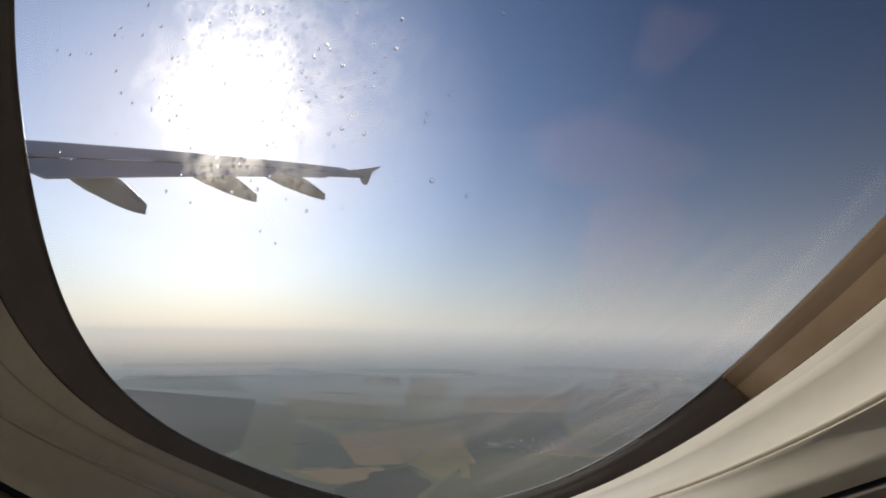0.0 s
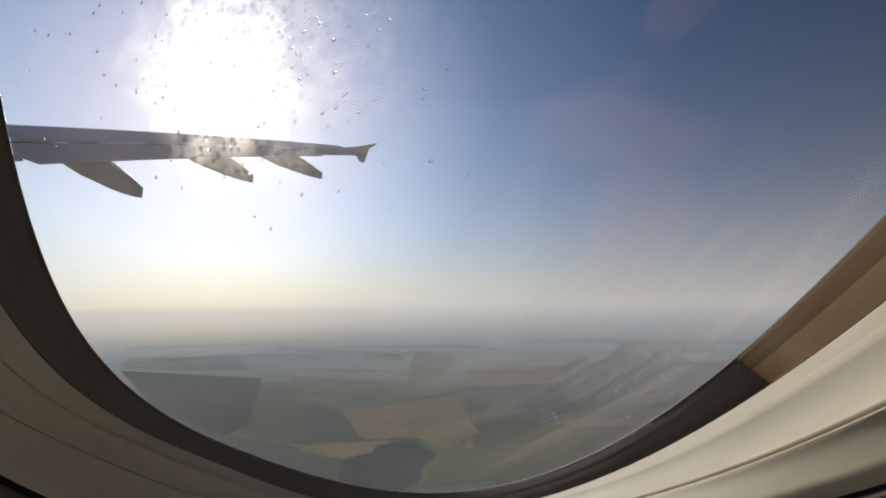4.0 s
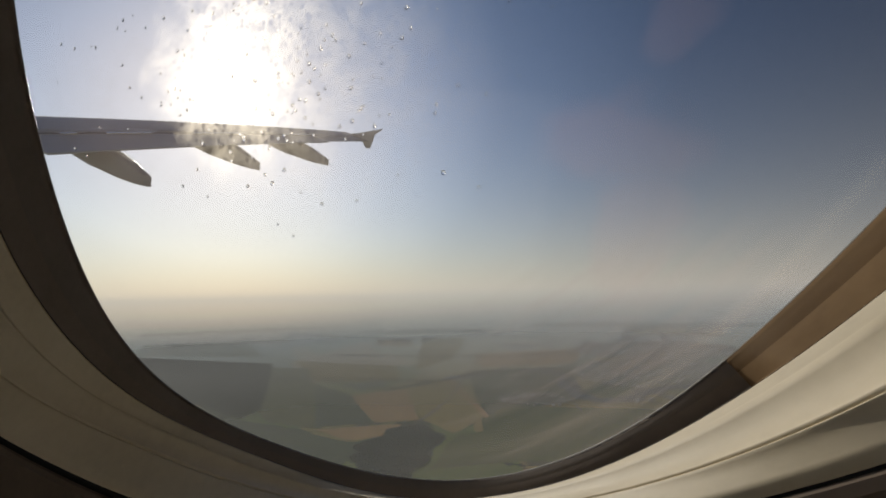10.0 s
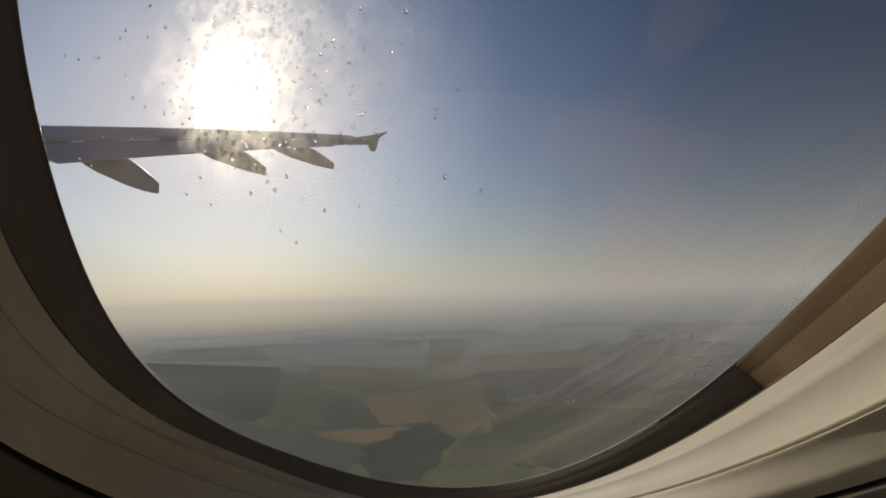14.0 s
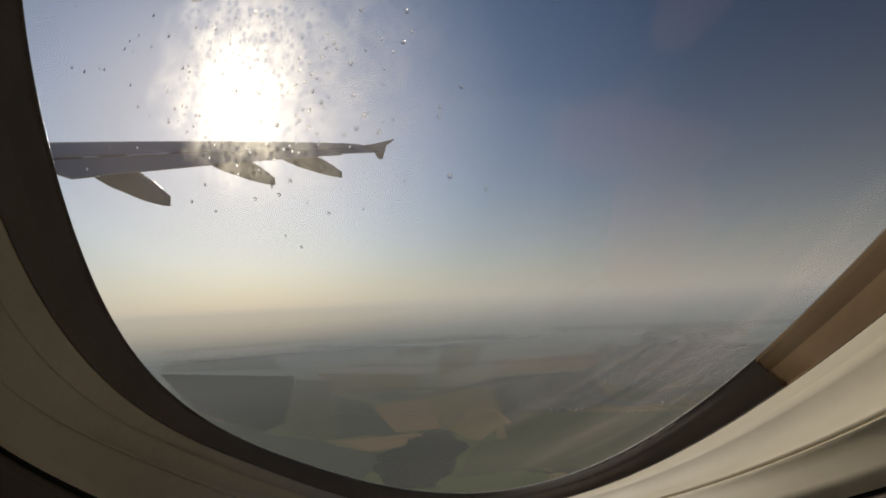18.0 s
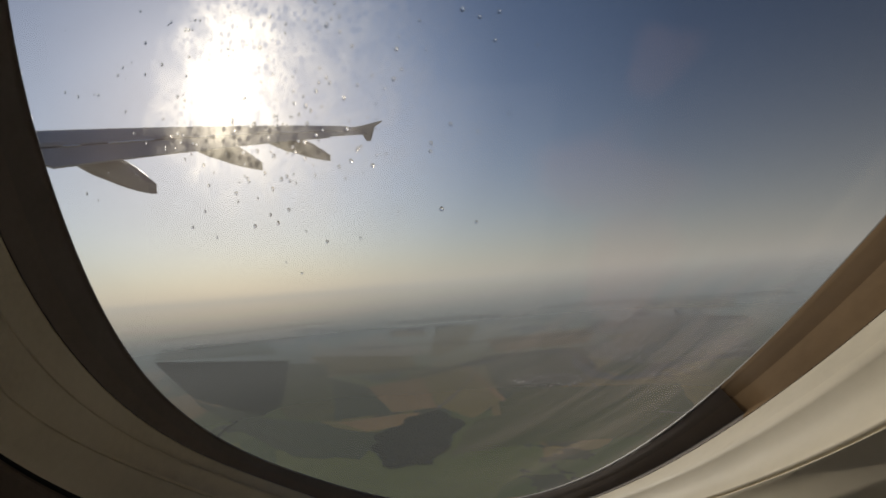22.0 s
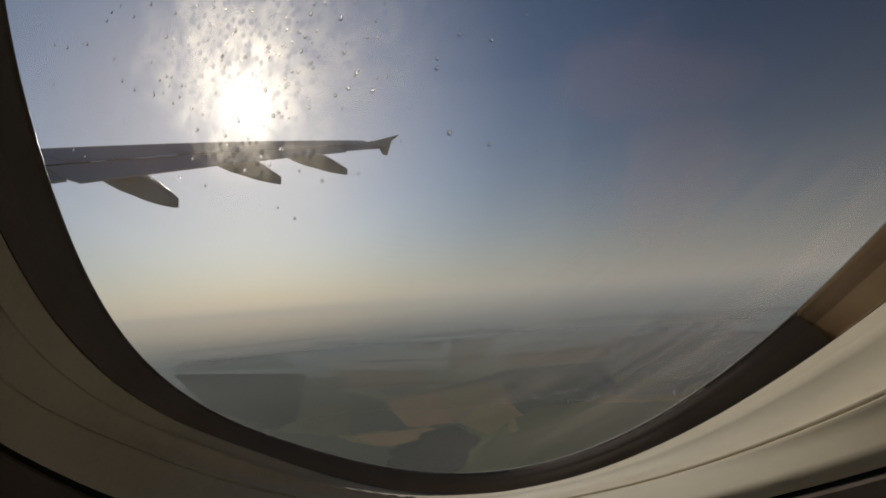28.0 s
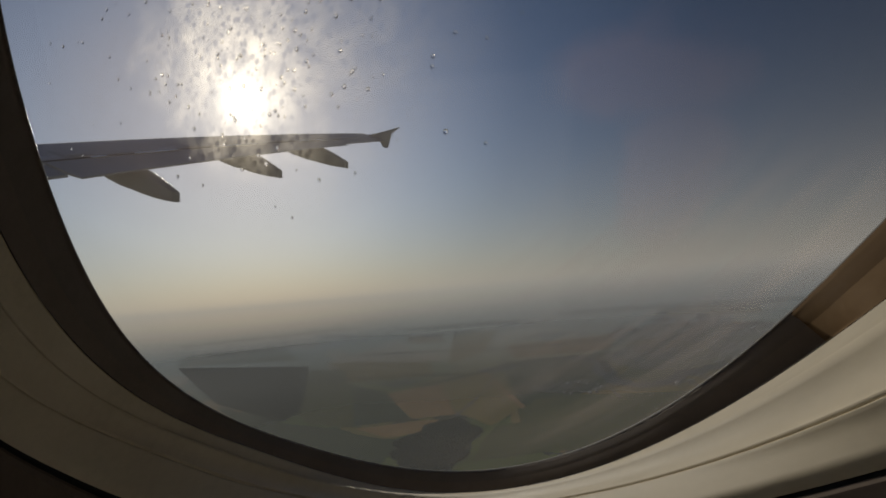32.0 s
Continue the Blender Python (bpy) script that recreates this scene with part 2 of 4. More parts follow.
def box(bm, x0, x1, y0, y1, z0, z1):
    v = [bm.verts.new((x, y, z)) for x in (x0, x1) for y in (y0, y1) for z in (z0, z1)]
    for q in ((0, 1, 3, 2), (4, 6, 7, 5), (0, 4, 5, 1), (2, 3, 7, 6), (0, 2, 6, 4), (1, 5, 7, 3)):
        bm.faces.new([v[i] for i in q])
    return v


def loft(rows, closed=False, caps=False):
    """A skin over rows of points."""
    bm = bmesh.new()
    g = [[bm.verts.new(p) for p in row] for row in rows]
    n = len(rows[0])
    for r0, r1 in zip(g, g[1:]):
        for i in range(n if closed else n - 1):
            j = (i + 1) % n
            bm.faces.new((r0[i], r0[j], r1[j], r1[i]))
    if caps:
        bm.faces.new(g[0][::-1])
        bm.faces.new(g[-1])
    bmesh.ops.recalc_face_normals(bm, faces=bm.faces[:])
    return bm


# ---- the window ----
def oval(a, b, n, k, y, grow=0.0, count=288, bends=()):
    """A cabin window's outline: rounded sides that draw in a little toward the sill. bends: slow waves that round it off."""
    pts = []
    for i in range(count):
        t = 2 * math.pi * i / count
        c, s = math.cos(t), math.sin(t)
        zz = (b + grow) * math.copysign(abs(s) ** (2 / n), s)
        xx = (a + grow) * math.copysign(abs(c) ** (2 / n), c)
        f = 1 + sum(bends[2 * i] * math.cos((i + 1) * t) + bends[2 * i + 1] * math.sin((i + 1) * t) for i in range(len(bends) // 2))
        pts.append(Vector((f * xx * (1 + (k if zz < 0 else 0.086) * zz / b), y, f * zz)))
    return pts


PANE = (0.12, 0.1716, 2.446, 0.086)
PANE_BENDS = (0.0035, 0.0053, 0.0449, 0.0081, 0.0076, -0.0125, 0.0497, 0.0110, -0.0023, 0.0268)
LIP_BENDS = (-0.0031, 0.0266, 0.0121, 0.0076, 0.0012, 0.0029, 0.0055, 0.0106, 0.0007, 0.0014)
LIP = (0.1425, 0.1653, 2.92, 0.305)
CREASE = (0.143, 0.157, 2.75, 0.225)
RIM = (0.142, 0.155, 2.26, 0.07)


HEART = Vector((0.066, -0.084, -0.119))


def slide(ring, heart, depth):
    """Moves each point along its line from heart to the depth that suits it."""
    return [heart + (p - heart) * ((depth(p) - heart.y) / (p.y - heart.y)) for p in ring]


def aft(p):
    """0 along the sill and the forward side, 1 along the aft side."""
    u = min(1.0, max(0.0, (p.x - 0.04) / 0.07))
    return u * u * (3 - 2 * u)


def seat(ring, shallow):
    """The moulding is shallow along the sill and the forward side and deep along the aft side."""
    return slide(ring, HEART, lambda p: shallow + (p.y - shallow) * aft(p))


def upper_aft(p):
    """The seal lies flat along the sill and steps up into a deeper lip on the upper aft side; the step is added to
    catch the sun there.
    """
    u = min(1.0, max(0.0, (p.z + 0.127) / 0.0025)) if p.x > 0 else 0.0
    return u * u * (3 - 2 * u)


def pane_oval(y, grow=0.0):
    return oval(*PANE, y, grow, bends=PANE_BENDS)


SHIFT = Vector((-0.0016, 0.0015, 0.0063))
PANE_RING = pane_oval(0.0)
LIP_RING = seat(oval(*LIP, -0.0145, bends=LIP_BENDS), -0.003)
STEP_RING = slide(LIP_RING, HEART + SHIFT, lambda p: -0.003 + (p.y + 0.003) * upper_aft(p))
CREASE_RING = [p + SHIFT for p in seat(oval(*CREASE, -0.036), -0.0105)]
RIM_RING = slide([p + SHIFT for p in seat(oval(*RIM, -0.047), -0.018)], HEART + SHIFT, lambda p: p.y + 0.0075 * aft(p))


def between(r0, r1, u, lift=0.0, least=0.45):
    """The ring at u between two others, drawn in by lift."""
    out = []
    for s0, s1 in zip(r0, r1):
        v = s0.lerp(s1, u)
        out.append(v + Vector((-v.x, 0, -v.z)).normalized() * lift * (least + (1 - least) * min(1.0, max(0.0, (v.x - 0.04) / 0.06))))
    return out


def spread(ring, grow, y_shift):
    return [v + Vector((v.x, 0, v.z)).normalized() * grow + Vector((0, y_shift, 0)) for v in ring]


def joint(extra, y_shift):
    """A ring just outside the bezel: the joint is wide along the forward side and a hairline aft."""
    out = []
    for v in RIM_RING:
        u = min(1.0, max(0.0, (v.x + 0.01) / 0.09))
        out.append(v + Vector((v.x, 0, v.z)).normalized() * (0.0017 - 0.0012 * u * u * (3 - 2 * u) + extra) + Vector((0, y_shift, 0)))
    return out


window = thing("window_1", "oval cabin window with black rubber seal and cream plastic reveal", "window", AIR, kind="structure")
seal_rows = [pane_oval(0.0115, 0.10), pane_oval(0.0110, 0.045), pane_oval(0.002, 0.006), pane_oval(0.0)]
seal_rows += [between(PANE_RING, STEP_RING, u, h, 0.12) for u, h in ((0.12, 0.0), (0.3, 0.0004), (0.44, 0.0004), (0.52, 0.0003))]


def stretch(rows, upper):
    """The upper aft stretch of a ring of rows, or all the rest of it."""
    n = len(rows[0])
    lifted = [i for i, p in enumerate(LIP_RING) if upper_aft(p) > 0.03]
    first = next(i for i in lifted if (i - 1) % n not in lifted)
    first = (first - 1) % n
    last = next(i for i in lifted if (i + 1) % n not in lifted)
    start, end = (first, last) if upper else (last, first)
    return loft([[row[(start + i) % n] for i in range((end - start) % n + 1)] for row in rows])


smooth(part("rubber_seal", stretch(seal_rows, False), RUBBER, window, "black rubber seal round the pane"))
smooth(part("rubber_seal", stretch(seal_rows, True), SUNLIT_RUBBER, window, "upper aft stretch of the seal, sunlit brown painted into its colour"))
band_rows = [between(PANE_RING, STEP_RING, u, h, 0.12) for u, h in ((0.52, 0.0003), (0.6, 0.0003), (0.7, 0.0003), (0.85, 0.0002), (0.95, 0.0), (0.995, 0.0))] + [LIP_RING]
smooth(part("seal_band", stretch(band_rows, False), BAND, window, "grey-brown outer band of the seal"))
smooth(part("seal_band", stretch(band_rows, True), SUNLIT_BAND, window, "outer band of the upper aft seal with sunlit tan-brown painted in"))
reveal_rows = [between(LIP_RING, CREASE_RING, u, h, 1.0 if h < 0 else 0.45) for u, h in ((0.0, -0.0006), (0.012, 0.0), (0.04, 0.0002), (0.2, 0.0003), (0.36, 0.0001), (0.395, 0.0001), (0.415, 0.0017), (0.43, 0.0019), (0.5, 0.0012), (0.62, 0.0004), (0.7, 0.0001), (0.88, 0.0), (0.95, 0.0003), (0.975, 0.0004), (0.99, 0.0001), (1.0, -0.0003))]
smooth(part("reveal", loft(reveal_rows, True), CREAM, window, "cream moulded plastic reveal with shallow ridges"))
frame_rows = [between(CREASE_RING, RIM_RING, u, h, 1.0 if h < 0 else 0.45) for u, h in ((0.0, -0.0003), (0.02, -0.0002), (0.05, 0.0003), (0.09, 0.0004), (0.16, 0.0003), (0.4, 0.0002), (0.8, 0.0004), (0.93, 0.0002), (1.0, -0.0006))]
smooth(part("bezel", loft(frame_rows, True), CREAM, window, "outer bezel of the cream reveal"))
smooth(part("shadow_gap", loft([between(CREASE_RING, RIM_RING, 0.99, -0.0012), joint(0.0, 0.001), joint(0.0003, -0.0004)], True), GAP, window, "black joint round the bezel"))


def plate(ring, y0, y1, x0, x1, z0, z1):
    """A wall plate from y0 to y1 with an opening cut through along the ring."""
    bm = bmesh.new()
    sides = []
    for y in (y0, y1):
        inner = [bm.verts.new((p.x, y, p.z)) for p in ring]
        outer = []
        for p in ring:
            t = min((x1 if p.x > 0 else x0) / p.x if abs(p.x) > 1e-6 else 1e9, (z1 if p.z > 0 else z0) / p.z if abs(p.z) > 1e-6 else 1e9)
            outer.append(bm.verts.new((p.x * t, y, p.z * t)))
        sides.append((inner, outer))
    for side in sides:
        for cx in (x0, x1):
            for cz in (z0, z1):
                near = min(side[1], key=lambda v: (v.co.x - cx) ** 2 + (v.co.z - cz) ** 2)
                near.co.x, near.co.z = cx, cz
    n = len(ring)
    for i in range(n):
        j = (i + 1) % n
        (a0, b0), (a1, b1) = sides
        bm.faces.new((a0[i], a0[j], b0[j], b0[i]))
        bm.faces.new((a1[j], a1[i], b1[i], b1[j]))
        bm.faces.new((a0[j], a0[i], a1[i], a1[j]))
        bm.faces.new((b0[i], b0[j], b1[j], b1[i]))
    return bm


def glass():
    m, n = material("acrylic_pane")
    clear = n.add("ShaderNodeBsdfTransparent", None, Color=(0.97, 0.98, 0.98, 1))
    gloss = n.add("ShaderNodeBsdfGlossy", None, Roughness=0.03)
    f = n.math("MULTIPLY_ADD", n.math("POWER", n.add("ShaderNodeLayerWeight", None, Blend=0.5).outputs["Facing"], 5.0), 0.35, 0.02)
    b = n.add("ShaderNodeMixShader", None, i0=f, i1=clear.outputs[0], i2=gloss.outputs[0])
    n.add("ShaderNodeOutputMaterial", None, Surface=b.outputs[0])
    return m


def frost():
    """Grime and dried droplets on the outer face: scatters light forward, in blotches with clear specks; wiped arcs
    aft. Glare over the wing and pink reflections are painted in.
    """
    m, n = material("grime_film")
    co = n.add("ShaderNodeTexCoord").outputs["Object"]
    cells = n.add("ShaderNodeTexVoronoi", None, Vector=co, Scale=430.0, Randomness=1.0).outputs["Distance"]
    specks = n.math("MULTIPLY_ADD", cells, 6.5, -1.6, clamp=True)
    cloud = n.math("MULTIPLY_ADD", n.noise(co, 150, 5, 0.6), 3.4, -1.2, clamp=True)
    spots = n.math("MULTIPLY", n.math("MULTIPLY_ADD", specks, 0.62, 0.38), n.math("MULTIPLY_ADD", cloud, 0.75, 0.25))
    flat = n.add("ShaderNodeVectorMath", {"operation": "MULTIPLY"}, i0=co, i1=(1.0, 1.0, 1.15)).outputs[0]
    patch_ = n.math("ADD", n.add("ShaderNodeVectorMath", {"operation": "DISTANCE"}, i0=flat, i1=(-0.012, 0.0075, -0.078)).outputs["Value"], n.math("MULTIPLY_ADD", n.noise(co, 60, 5, 0.65), 0.05, -0.025))
    spots = n.math("MULTIPLY", spots, n.math("MULTIPLY_ADD", patch_, -34.0, 1.9, clamp=True))
    clear = n.add("ShaderNodeBsdfTransparent").outputs[0]

    def lobe(rough, ior):
        a, b = (n.add("ShaderNodeBsdfRefraction", None, Color=(1, 0.94, 0.82, 1), Roughness=rough, IOR=i).outputs[0] for i in (ior, 1 / ior))
        return n.add("ShaderNodeMixShader", None, i0=0.5, i1=a, i2=b).outputs[0]

    blotch = n.add("ShaderNodeMixShader", None, i0=n.math("MULTIPLY", spots, 0.02), i1=clear, i2=lobe(1.0, 1.13)).outputs[0]
    blotch = n.add("ShaderNodeMixShader", None, i0=n.math("MULTIPLY", spots, 0.11), i1=blotch, i2=lobe(1.0, 1.32)).outputs[0]
    at = n.add("ShaderNodeSeparateXYZ", None, Vector=co)
    side = n.math("MULTIPLY", n.math("MULTIPLY_ADD", at.outputs[0], 14.0, -0.4, clamp=True), n.math("MULTIPLY_ADD", at.outputs[2], -40.0, -4.0, clamp=True))
    along = n.add("ShaderNodeMapping", None, Vector=co, Rotation=(0, -0.85, 0)).outputs[0]
    arcs = n.noise(n.add("ShaderNodeMapping", None, Vector=along, Scale=(260, 1, 11)).outputs[0], 1.0, 2)
    bloom = n.noise(co, 28, 3)
    ring = n.add("ShaderNodeVectorMath", {"operation": "MULTIPLY"}, i0=co, i1=(1 / 0.12, 0.0, 1 / 0.17)).outputs[0]
    out = n.add("ShaderNodeVectorMath", {"operation": "LENGTH"}, i0=ring).outputs["Value"]
    rub = n.noise(n.add("ShaderNodeCombineXYZ", None, X=n.math("MULTIPLY", out, 46.0), Y=n.math("MULTIPLY", at.outputs[0], 16.0), Z=0.0).outputs[0], 1.0, 3, 0.6)
    rubbed = n.math("MULTIPLY", n.math("MULTIPLY_ADD", rub, 4.0, -1.7, clamp=True), n.math("MULTIPLY", n.math("MULTIPLY_ADD", out, 5.0, -3.7, clamp=True), n.math("MULTIPLY", n.math("MULTIPLY_ADD", at.outputs[0], 24.0, -0.4, clamp=True), n.math("MULTIPLY_ADD", at.outputs[2], -40.0, -3.9, clamp=True))))
    veil = n.math("MULTIPLY", n.math("MULTIPLY", n.math("MULTIPLY_ADD", arcs, 3.0, -1.2, clamp=True), 0.27), side)
    # wiped smears on the clear part, and lens glare painted as a veil over the wing
    wipe = n.noise(n.add("ShaderNodeMapping", None, Vector=co, Rotation=(0, 0.6, 0), Scale=(150, 1, 60)).outputs[0], 1.0, 3, 0.6)
    smear = n.math("MULTIPLY", n.math("MULTIPLY_ADD", wipe, 9.0, -6.0, clamp=True), n.math("MULTIPLY_ADD", at.outputs[0], 30.0, -1.2, clamp=True))
    low = n.add("ShaderNodeVectorMath", {"operation": "MULTIPLY"}, i0=co, i1=(1.0, 1.0, 2.4)).outputs[0]
    over_wing = n.add("ShaderNodeVectorMath", {"operation": "DISTANCE"}, i0=low, i1=(-0.045, 0.0075, -0.216)).outputs["Value"]
    glare = n.math("MULTIPLY", n.math("MULTIPLY_ADD", over_wing, -22.0, 1.9, clamp=True), n.math("MULTIPLY_ADD", cloud, 0.04, 0.14))
    veil = n.math("ADD", n.math("ADD", n.math("ADD", veil, n.math("MULTIPLY", rubbed, 0.12)), glare), n.math("MULTIPLY", smear, 0.03))
    # pinkish cabin reflections in the pane, painted as dull tinted patches
    wander = n.add("ShaderNodeVectorMath", {"operation": "MULTIPLY_ADD"}, i0=n.add("ShaderNodeTexNoise", None, Vector=co, Scale=55.0, Detail=5.0).outputs["Color"], i1=(0.022, 0.0, 0.022), i2=co).outputs[0]

    def reflection(x, z, wide, high):
        away = n.add("ShaderNodeVectorMath", {"operation": "MULTIPLY_ADD"}, i0=wander, i1=(1 / wide, 0.0, 1 / high), i2=(-(x + 0.011) / wide, 0.0, -(z + 0.011) / high)).outputs[0]
        return n.math("MULTIPLY_ADD", n.add("ShaderNodeVectorMath", {"operation": "LENGTH"}, i0=away).outputs["Value"], -1.9, 2.3, clamp=True)

    reflections = n.math("MAXIMUM", n.math("MAXIMUM", reflection(0.0591, -0.0925, 0.0150, 0.0074), reflection(0.0648, -0.1089, 0.0058, 0.0130)), n.math("MULTIPLY", reflection(0.0661, -0.0732, 0.0053, 0.0078), 0.6))
    dull = n.add("ShaderNodeBsdfTranslucent", None, Color=(0.90, 0.70, 0.63, 1)).outputs[0]
    rosy = n.add("ShaderNodeBsdfTranslucent", None, Color=(0.95, 0.58, 0.56, 1)).outputs[0]
    reflecting = n.add("ShaderNodeMixShader", None, i0=n.math("MULTIPLY", reflections, n.math("MULTIPLY_ADD", bloom, 0.14, 0.015)), i1=blotch, i2=rosy).outputs[0]
    b = n.add("ShaderNodeMixShader", None, i0=veil, i1=reflecting, i2=dull)
    n.add("ShaderNodeOutputMaterial", None, Surface=b.outputs[0])
    return m


def disc(ring):
    bm = bmesh.new()
    bm.faces.new([bm.verts.new(p) for p in ring])
    return bm


slab = loft([pane_oval(0.0045, 0.012), pane_oval(0.0065, 0.018)], True, True)
pane = part("window_pane", slab, glass(), window, "clear acrylic pane")
film = part("grime_film", disc(pane_oval(0.0075, 0.024)), frost(), window, "thin dirty film with dried droplets, painted glare and reflections")

EDGE = surface("clear_pane_edge", [(0.26, 0.245, 0.22), (0.36, 0.34, 0.31)], 60, 0.3)
smooth(part("pane_edge", loft([pane_oval(0.0003, 0.00015), pane_oval(0.0001, -0.00012), pane_oval(-0.0001, 0.00005)], True), EDGE, window, "thin pale polished edge of the pane"))



def droplets(count):
    """Dried and frozen droplets that stick to the outer face of the pane."""
    rnd = random.Random(17)
    base = bmesh.new()
    bmesh.ops.create_icosphere(base, subdivisions=2, radius=1.0)
    bv, bf = [v.co.copy() for v in base.verts], [[v.index for v in f.verts] for f in base.faces]
    base.free()
    verts, faces = [], []
    for i in range(count):
        x, zz = (rnd.gauss(-0.018, 0.024), rnd.gauss(-0.074, 0.017)) if i % 4 else (rnd.uniform(-0.11, 0.04), rnd.uniform(-0.105, -0.05))
        r, k = rnd.uniform(0.00026, 0.00056), len(verts)
        verts += [(x + v.x * r * rnd.uniform(0.97, 1.03), 0.0078 + v.y * r * 0.55, zz + v.z * r) for v in bv]
        faces += [[k + j for j in f] for f in bf]
    me = bpy.data.meshes.new("droplets")
    me.from_pydata(verts, [], faces)
    m, n = material("droplet_ice")
    n.add("ShaderNodeOutputMaterial", None, Surface=n.add("ShaderNodeBsdfGlass", None, Color=(0.96, 0.97, 0.98, 1), Roughness=0.02, IOR=1.31).outputs[0])
    me.materials.append(m)
    ob = smooth(new("droplets", me))
    ob.visible_shadow = False
    ob.matrix_world = AIR
    return tagged(ob, "tiny frozen droplets stuck to the window pane", "droplets", kind="stuff")


droplets(230)

# ---- cabin that closes the place behind the camera ----
def bays(bm, y0, y1, keep):
    """Plain wall to both sides with an open window in every bay, a seat row apart."""
    for x0, x1 in ((-16.0, -keep), (keep, 4.0)):
        box(bm, x0, x1, y0, y1, -1.0, -0.17)
        box(bm, x0, x1, y0, y1, 0.17, 1.25)
        x = x0
        for k in range(-30, 8):
            left, right = 0.545 * k - 0.12, 0.545 * k + 0.12
            if left >= x0 - 0.01 and right < x1:
                if left > x:
                    box(bm, x, left, y0, y1, -0.17, 0.17)
                x = right
        box(bm, x, x1, y0, y1, -0.17, 0.17)


def wall_with_opening(ring, y0, y1, z0, z1):
    bm = plate(ring, y0, y1, -0.42, 0.42, -0.5, 0.5)
    for lim in ((-0.42, 0.42, z0, -0.5), (-0.42, 0.42, 0.5, z1)):
        box(bm, lim[0], lim[1], y0, y1, lim[2], lim[3])
    bays(bm, y0, y1, 0.42)
    return bm


def square(ring, half, y):
    out = []
    for p in ring:
        t = half / max(abs(p.x), abs(p.z))
        out.append(Vector((p.x * t, y, p.z * t)))
    return out


def side_panel():
    """The side lining: it dishes in to the window's rim and runs flat to the next bays."""
    bm = loft([joint(0.0002, 0.0004), joint(0.0004, -0.0010), joint(0.0012, -0.0018), spread(RIM_RING, 0.02, -0.003), square(RIM_RING, 0.42, -0.04)], True)
    for lim in ((-0.42, 0.42, -1.0, -0.42), (-0.42, 0.42, 0.42, 1.25)):
        box(bm, lim[0], lim[1], -0.039, -0.03, lim[2], lim[3])
    bays(bm, -0.039, -0.03, 0.42)
    return bm


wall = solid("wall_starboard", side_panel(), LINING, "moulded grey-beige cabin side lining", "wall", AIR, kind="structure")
skin = solid("wall_outer_skin", wall_with_opening(pane_oval(0, 0.09), 0.0118, 0.022, -1.0, 1.25), CABIN, "outer fuselage skin round the window", "wall", AIR, kind="structure")
for name, lim, mat in (("floor", (-16.0, 4.0, -3.6, 0.05, -1.04, -1.0), CARPET), ("ceiling", (-16.0, 4.0, -3.6, 0.05, 1.25, 1.30), CABIN), 
                       ("wall_forward", (-16.05, -16.0, -3.65, 0.05, -1.04, 1.30), CABIN), ("wall_aft", (4.0, 4.05, -3.65, 0.05, -1.04, 1.30), CABIN)):
    bm = bmesh.new()
    box(bm, *lim)
    solid(name, bm, mat, "plain cabin " + name.split("_")[0], name.split("_")[0], AIR, kind="structure")

# Unseen pale walls, added close by to bounce light onto the window reveal.
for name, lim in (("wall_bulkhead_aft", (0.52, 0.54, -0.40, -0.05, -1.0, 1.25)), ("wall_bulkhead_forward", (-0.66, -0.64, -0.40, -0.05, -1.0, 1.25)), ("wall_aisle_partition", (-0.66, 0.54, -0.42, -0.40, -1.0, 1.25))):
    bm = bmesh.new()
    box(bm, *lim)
    solid(name, bm, CABIN, "added unseen pale wall that bounces light onto the reveal", "wall", AIR, kind="structure")
bm = bmesh.new()
bays(bm, -3.65, -3.6, 0.0)
solid("wall_port", bm, CABIN, "plain far cabin wall with a row of window openings", "wall", AIR, kind="structure")

# ---- the wing ----
def lead(y):
    """Leading edge at the outboard station y."""
    return Vector((-18.2 + 0.5 * y, y, 1.44 + 0.23 * (y - 7.26) - 0.0035 * (y - 7.26) ** 2))


def trail(y):
    return Vector((-13.0 + 0.24 * y, y, 0.76 + 0.274 * (y - 7.3) - 0.0035 * (y - 7.3) ** 2))


def chordwise(y, u, lift=0.0):
    """A point of the wing's upper side: u from the leading edge to the trailing edge."""
    p = lead(y).lerp(trail(y), u)
    crown = 0.012 * (trail(y) - lead(y)).length * math.sin(math.pi * min(1.0, u * 1.15))
    return p + Vector((0, -0.25, 0.97)) * (crown + lift)


def strip(y0, y1, u0, u1, thick, count=16, fine=6, lift=0.0):
    """A closed slab of the wing between two stations and two chord fractions."""
    rows = []
    for i in range(count + 1):
        y = y0 + (y1 - y0) * i / count
        top = [chordwise(y, u0 + (u1 - u0) * j / fine, lift) for j in range(fine + 1)]
        depth = lambda j: thick * (trail(y) - lead(y)).length * (0.25 + 0.75 * math.sin(math.pi * (0.15 + 0.8 * (u0 + (u1 - u0) * j / fine))))
        low = [p - Vector((0, -0.25, 0.97)) * depth(j) for j, p in enumerate(top)]
        rows.append(top + low[::-1])
    return loft(rows, True, True)


SEAM_U = 0.60
wing = thing("aircraft_wing", "grey swept airliner wing with flaps lowered and a small tip fence", "wing", AIR)
smooth(part("wing_box", strip(0.05, 15.2, 0.0, SEAM_U, 0.07, 24, 8), WING, wing, "grey painted upper wing skin"))
part("inboard_flap", strip(0.05, 5.95, SEAM_U + 0.012, 0.90, 0.03), WING, wing)
part("outboard_flap", strip(6.03, 13.25, SEAM_U + 0.012, 1.0, 0.03), WING, wing)
part("aileron", strip(13.3, 15.15, SEAM_U + 0.012, 0.90, 0.03), WING, wing)
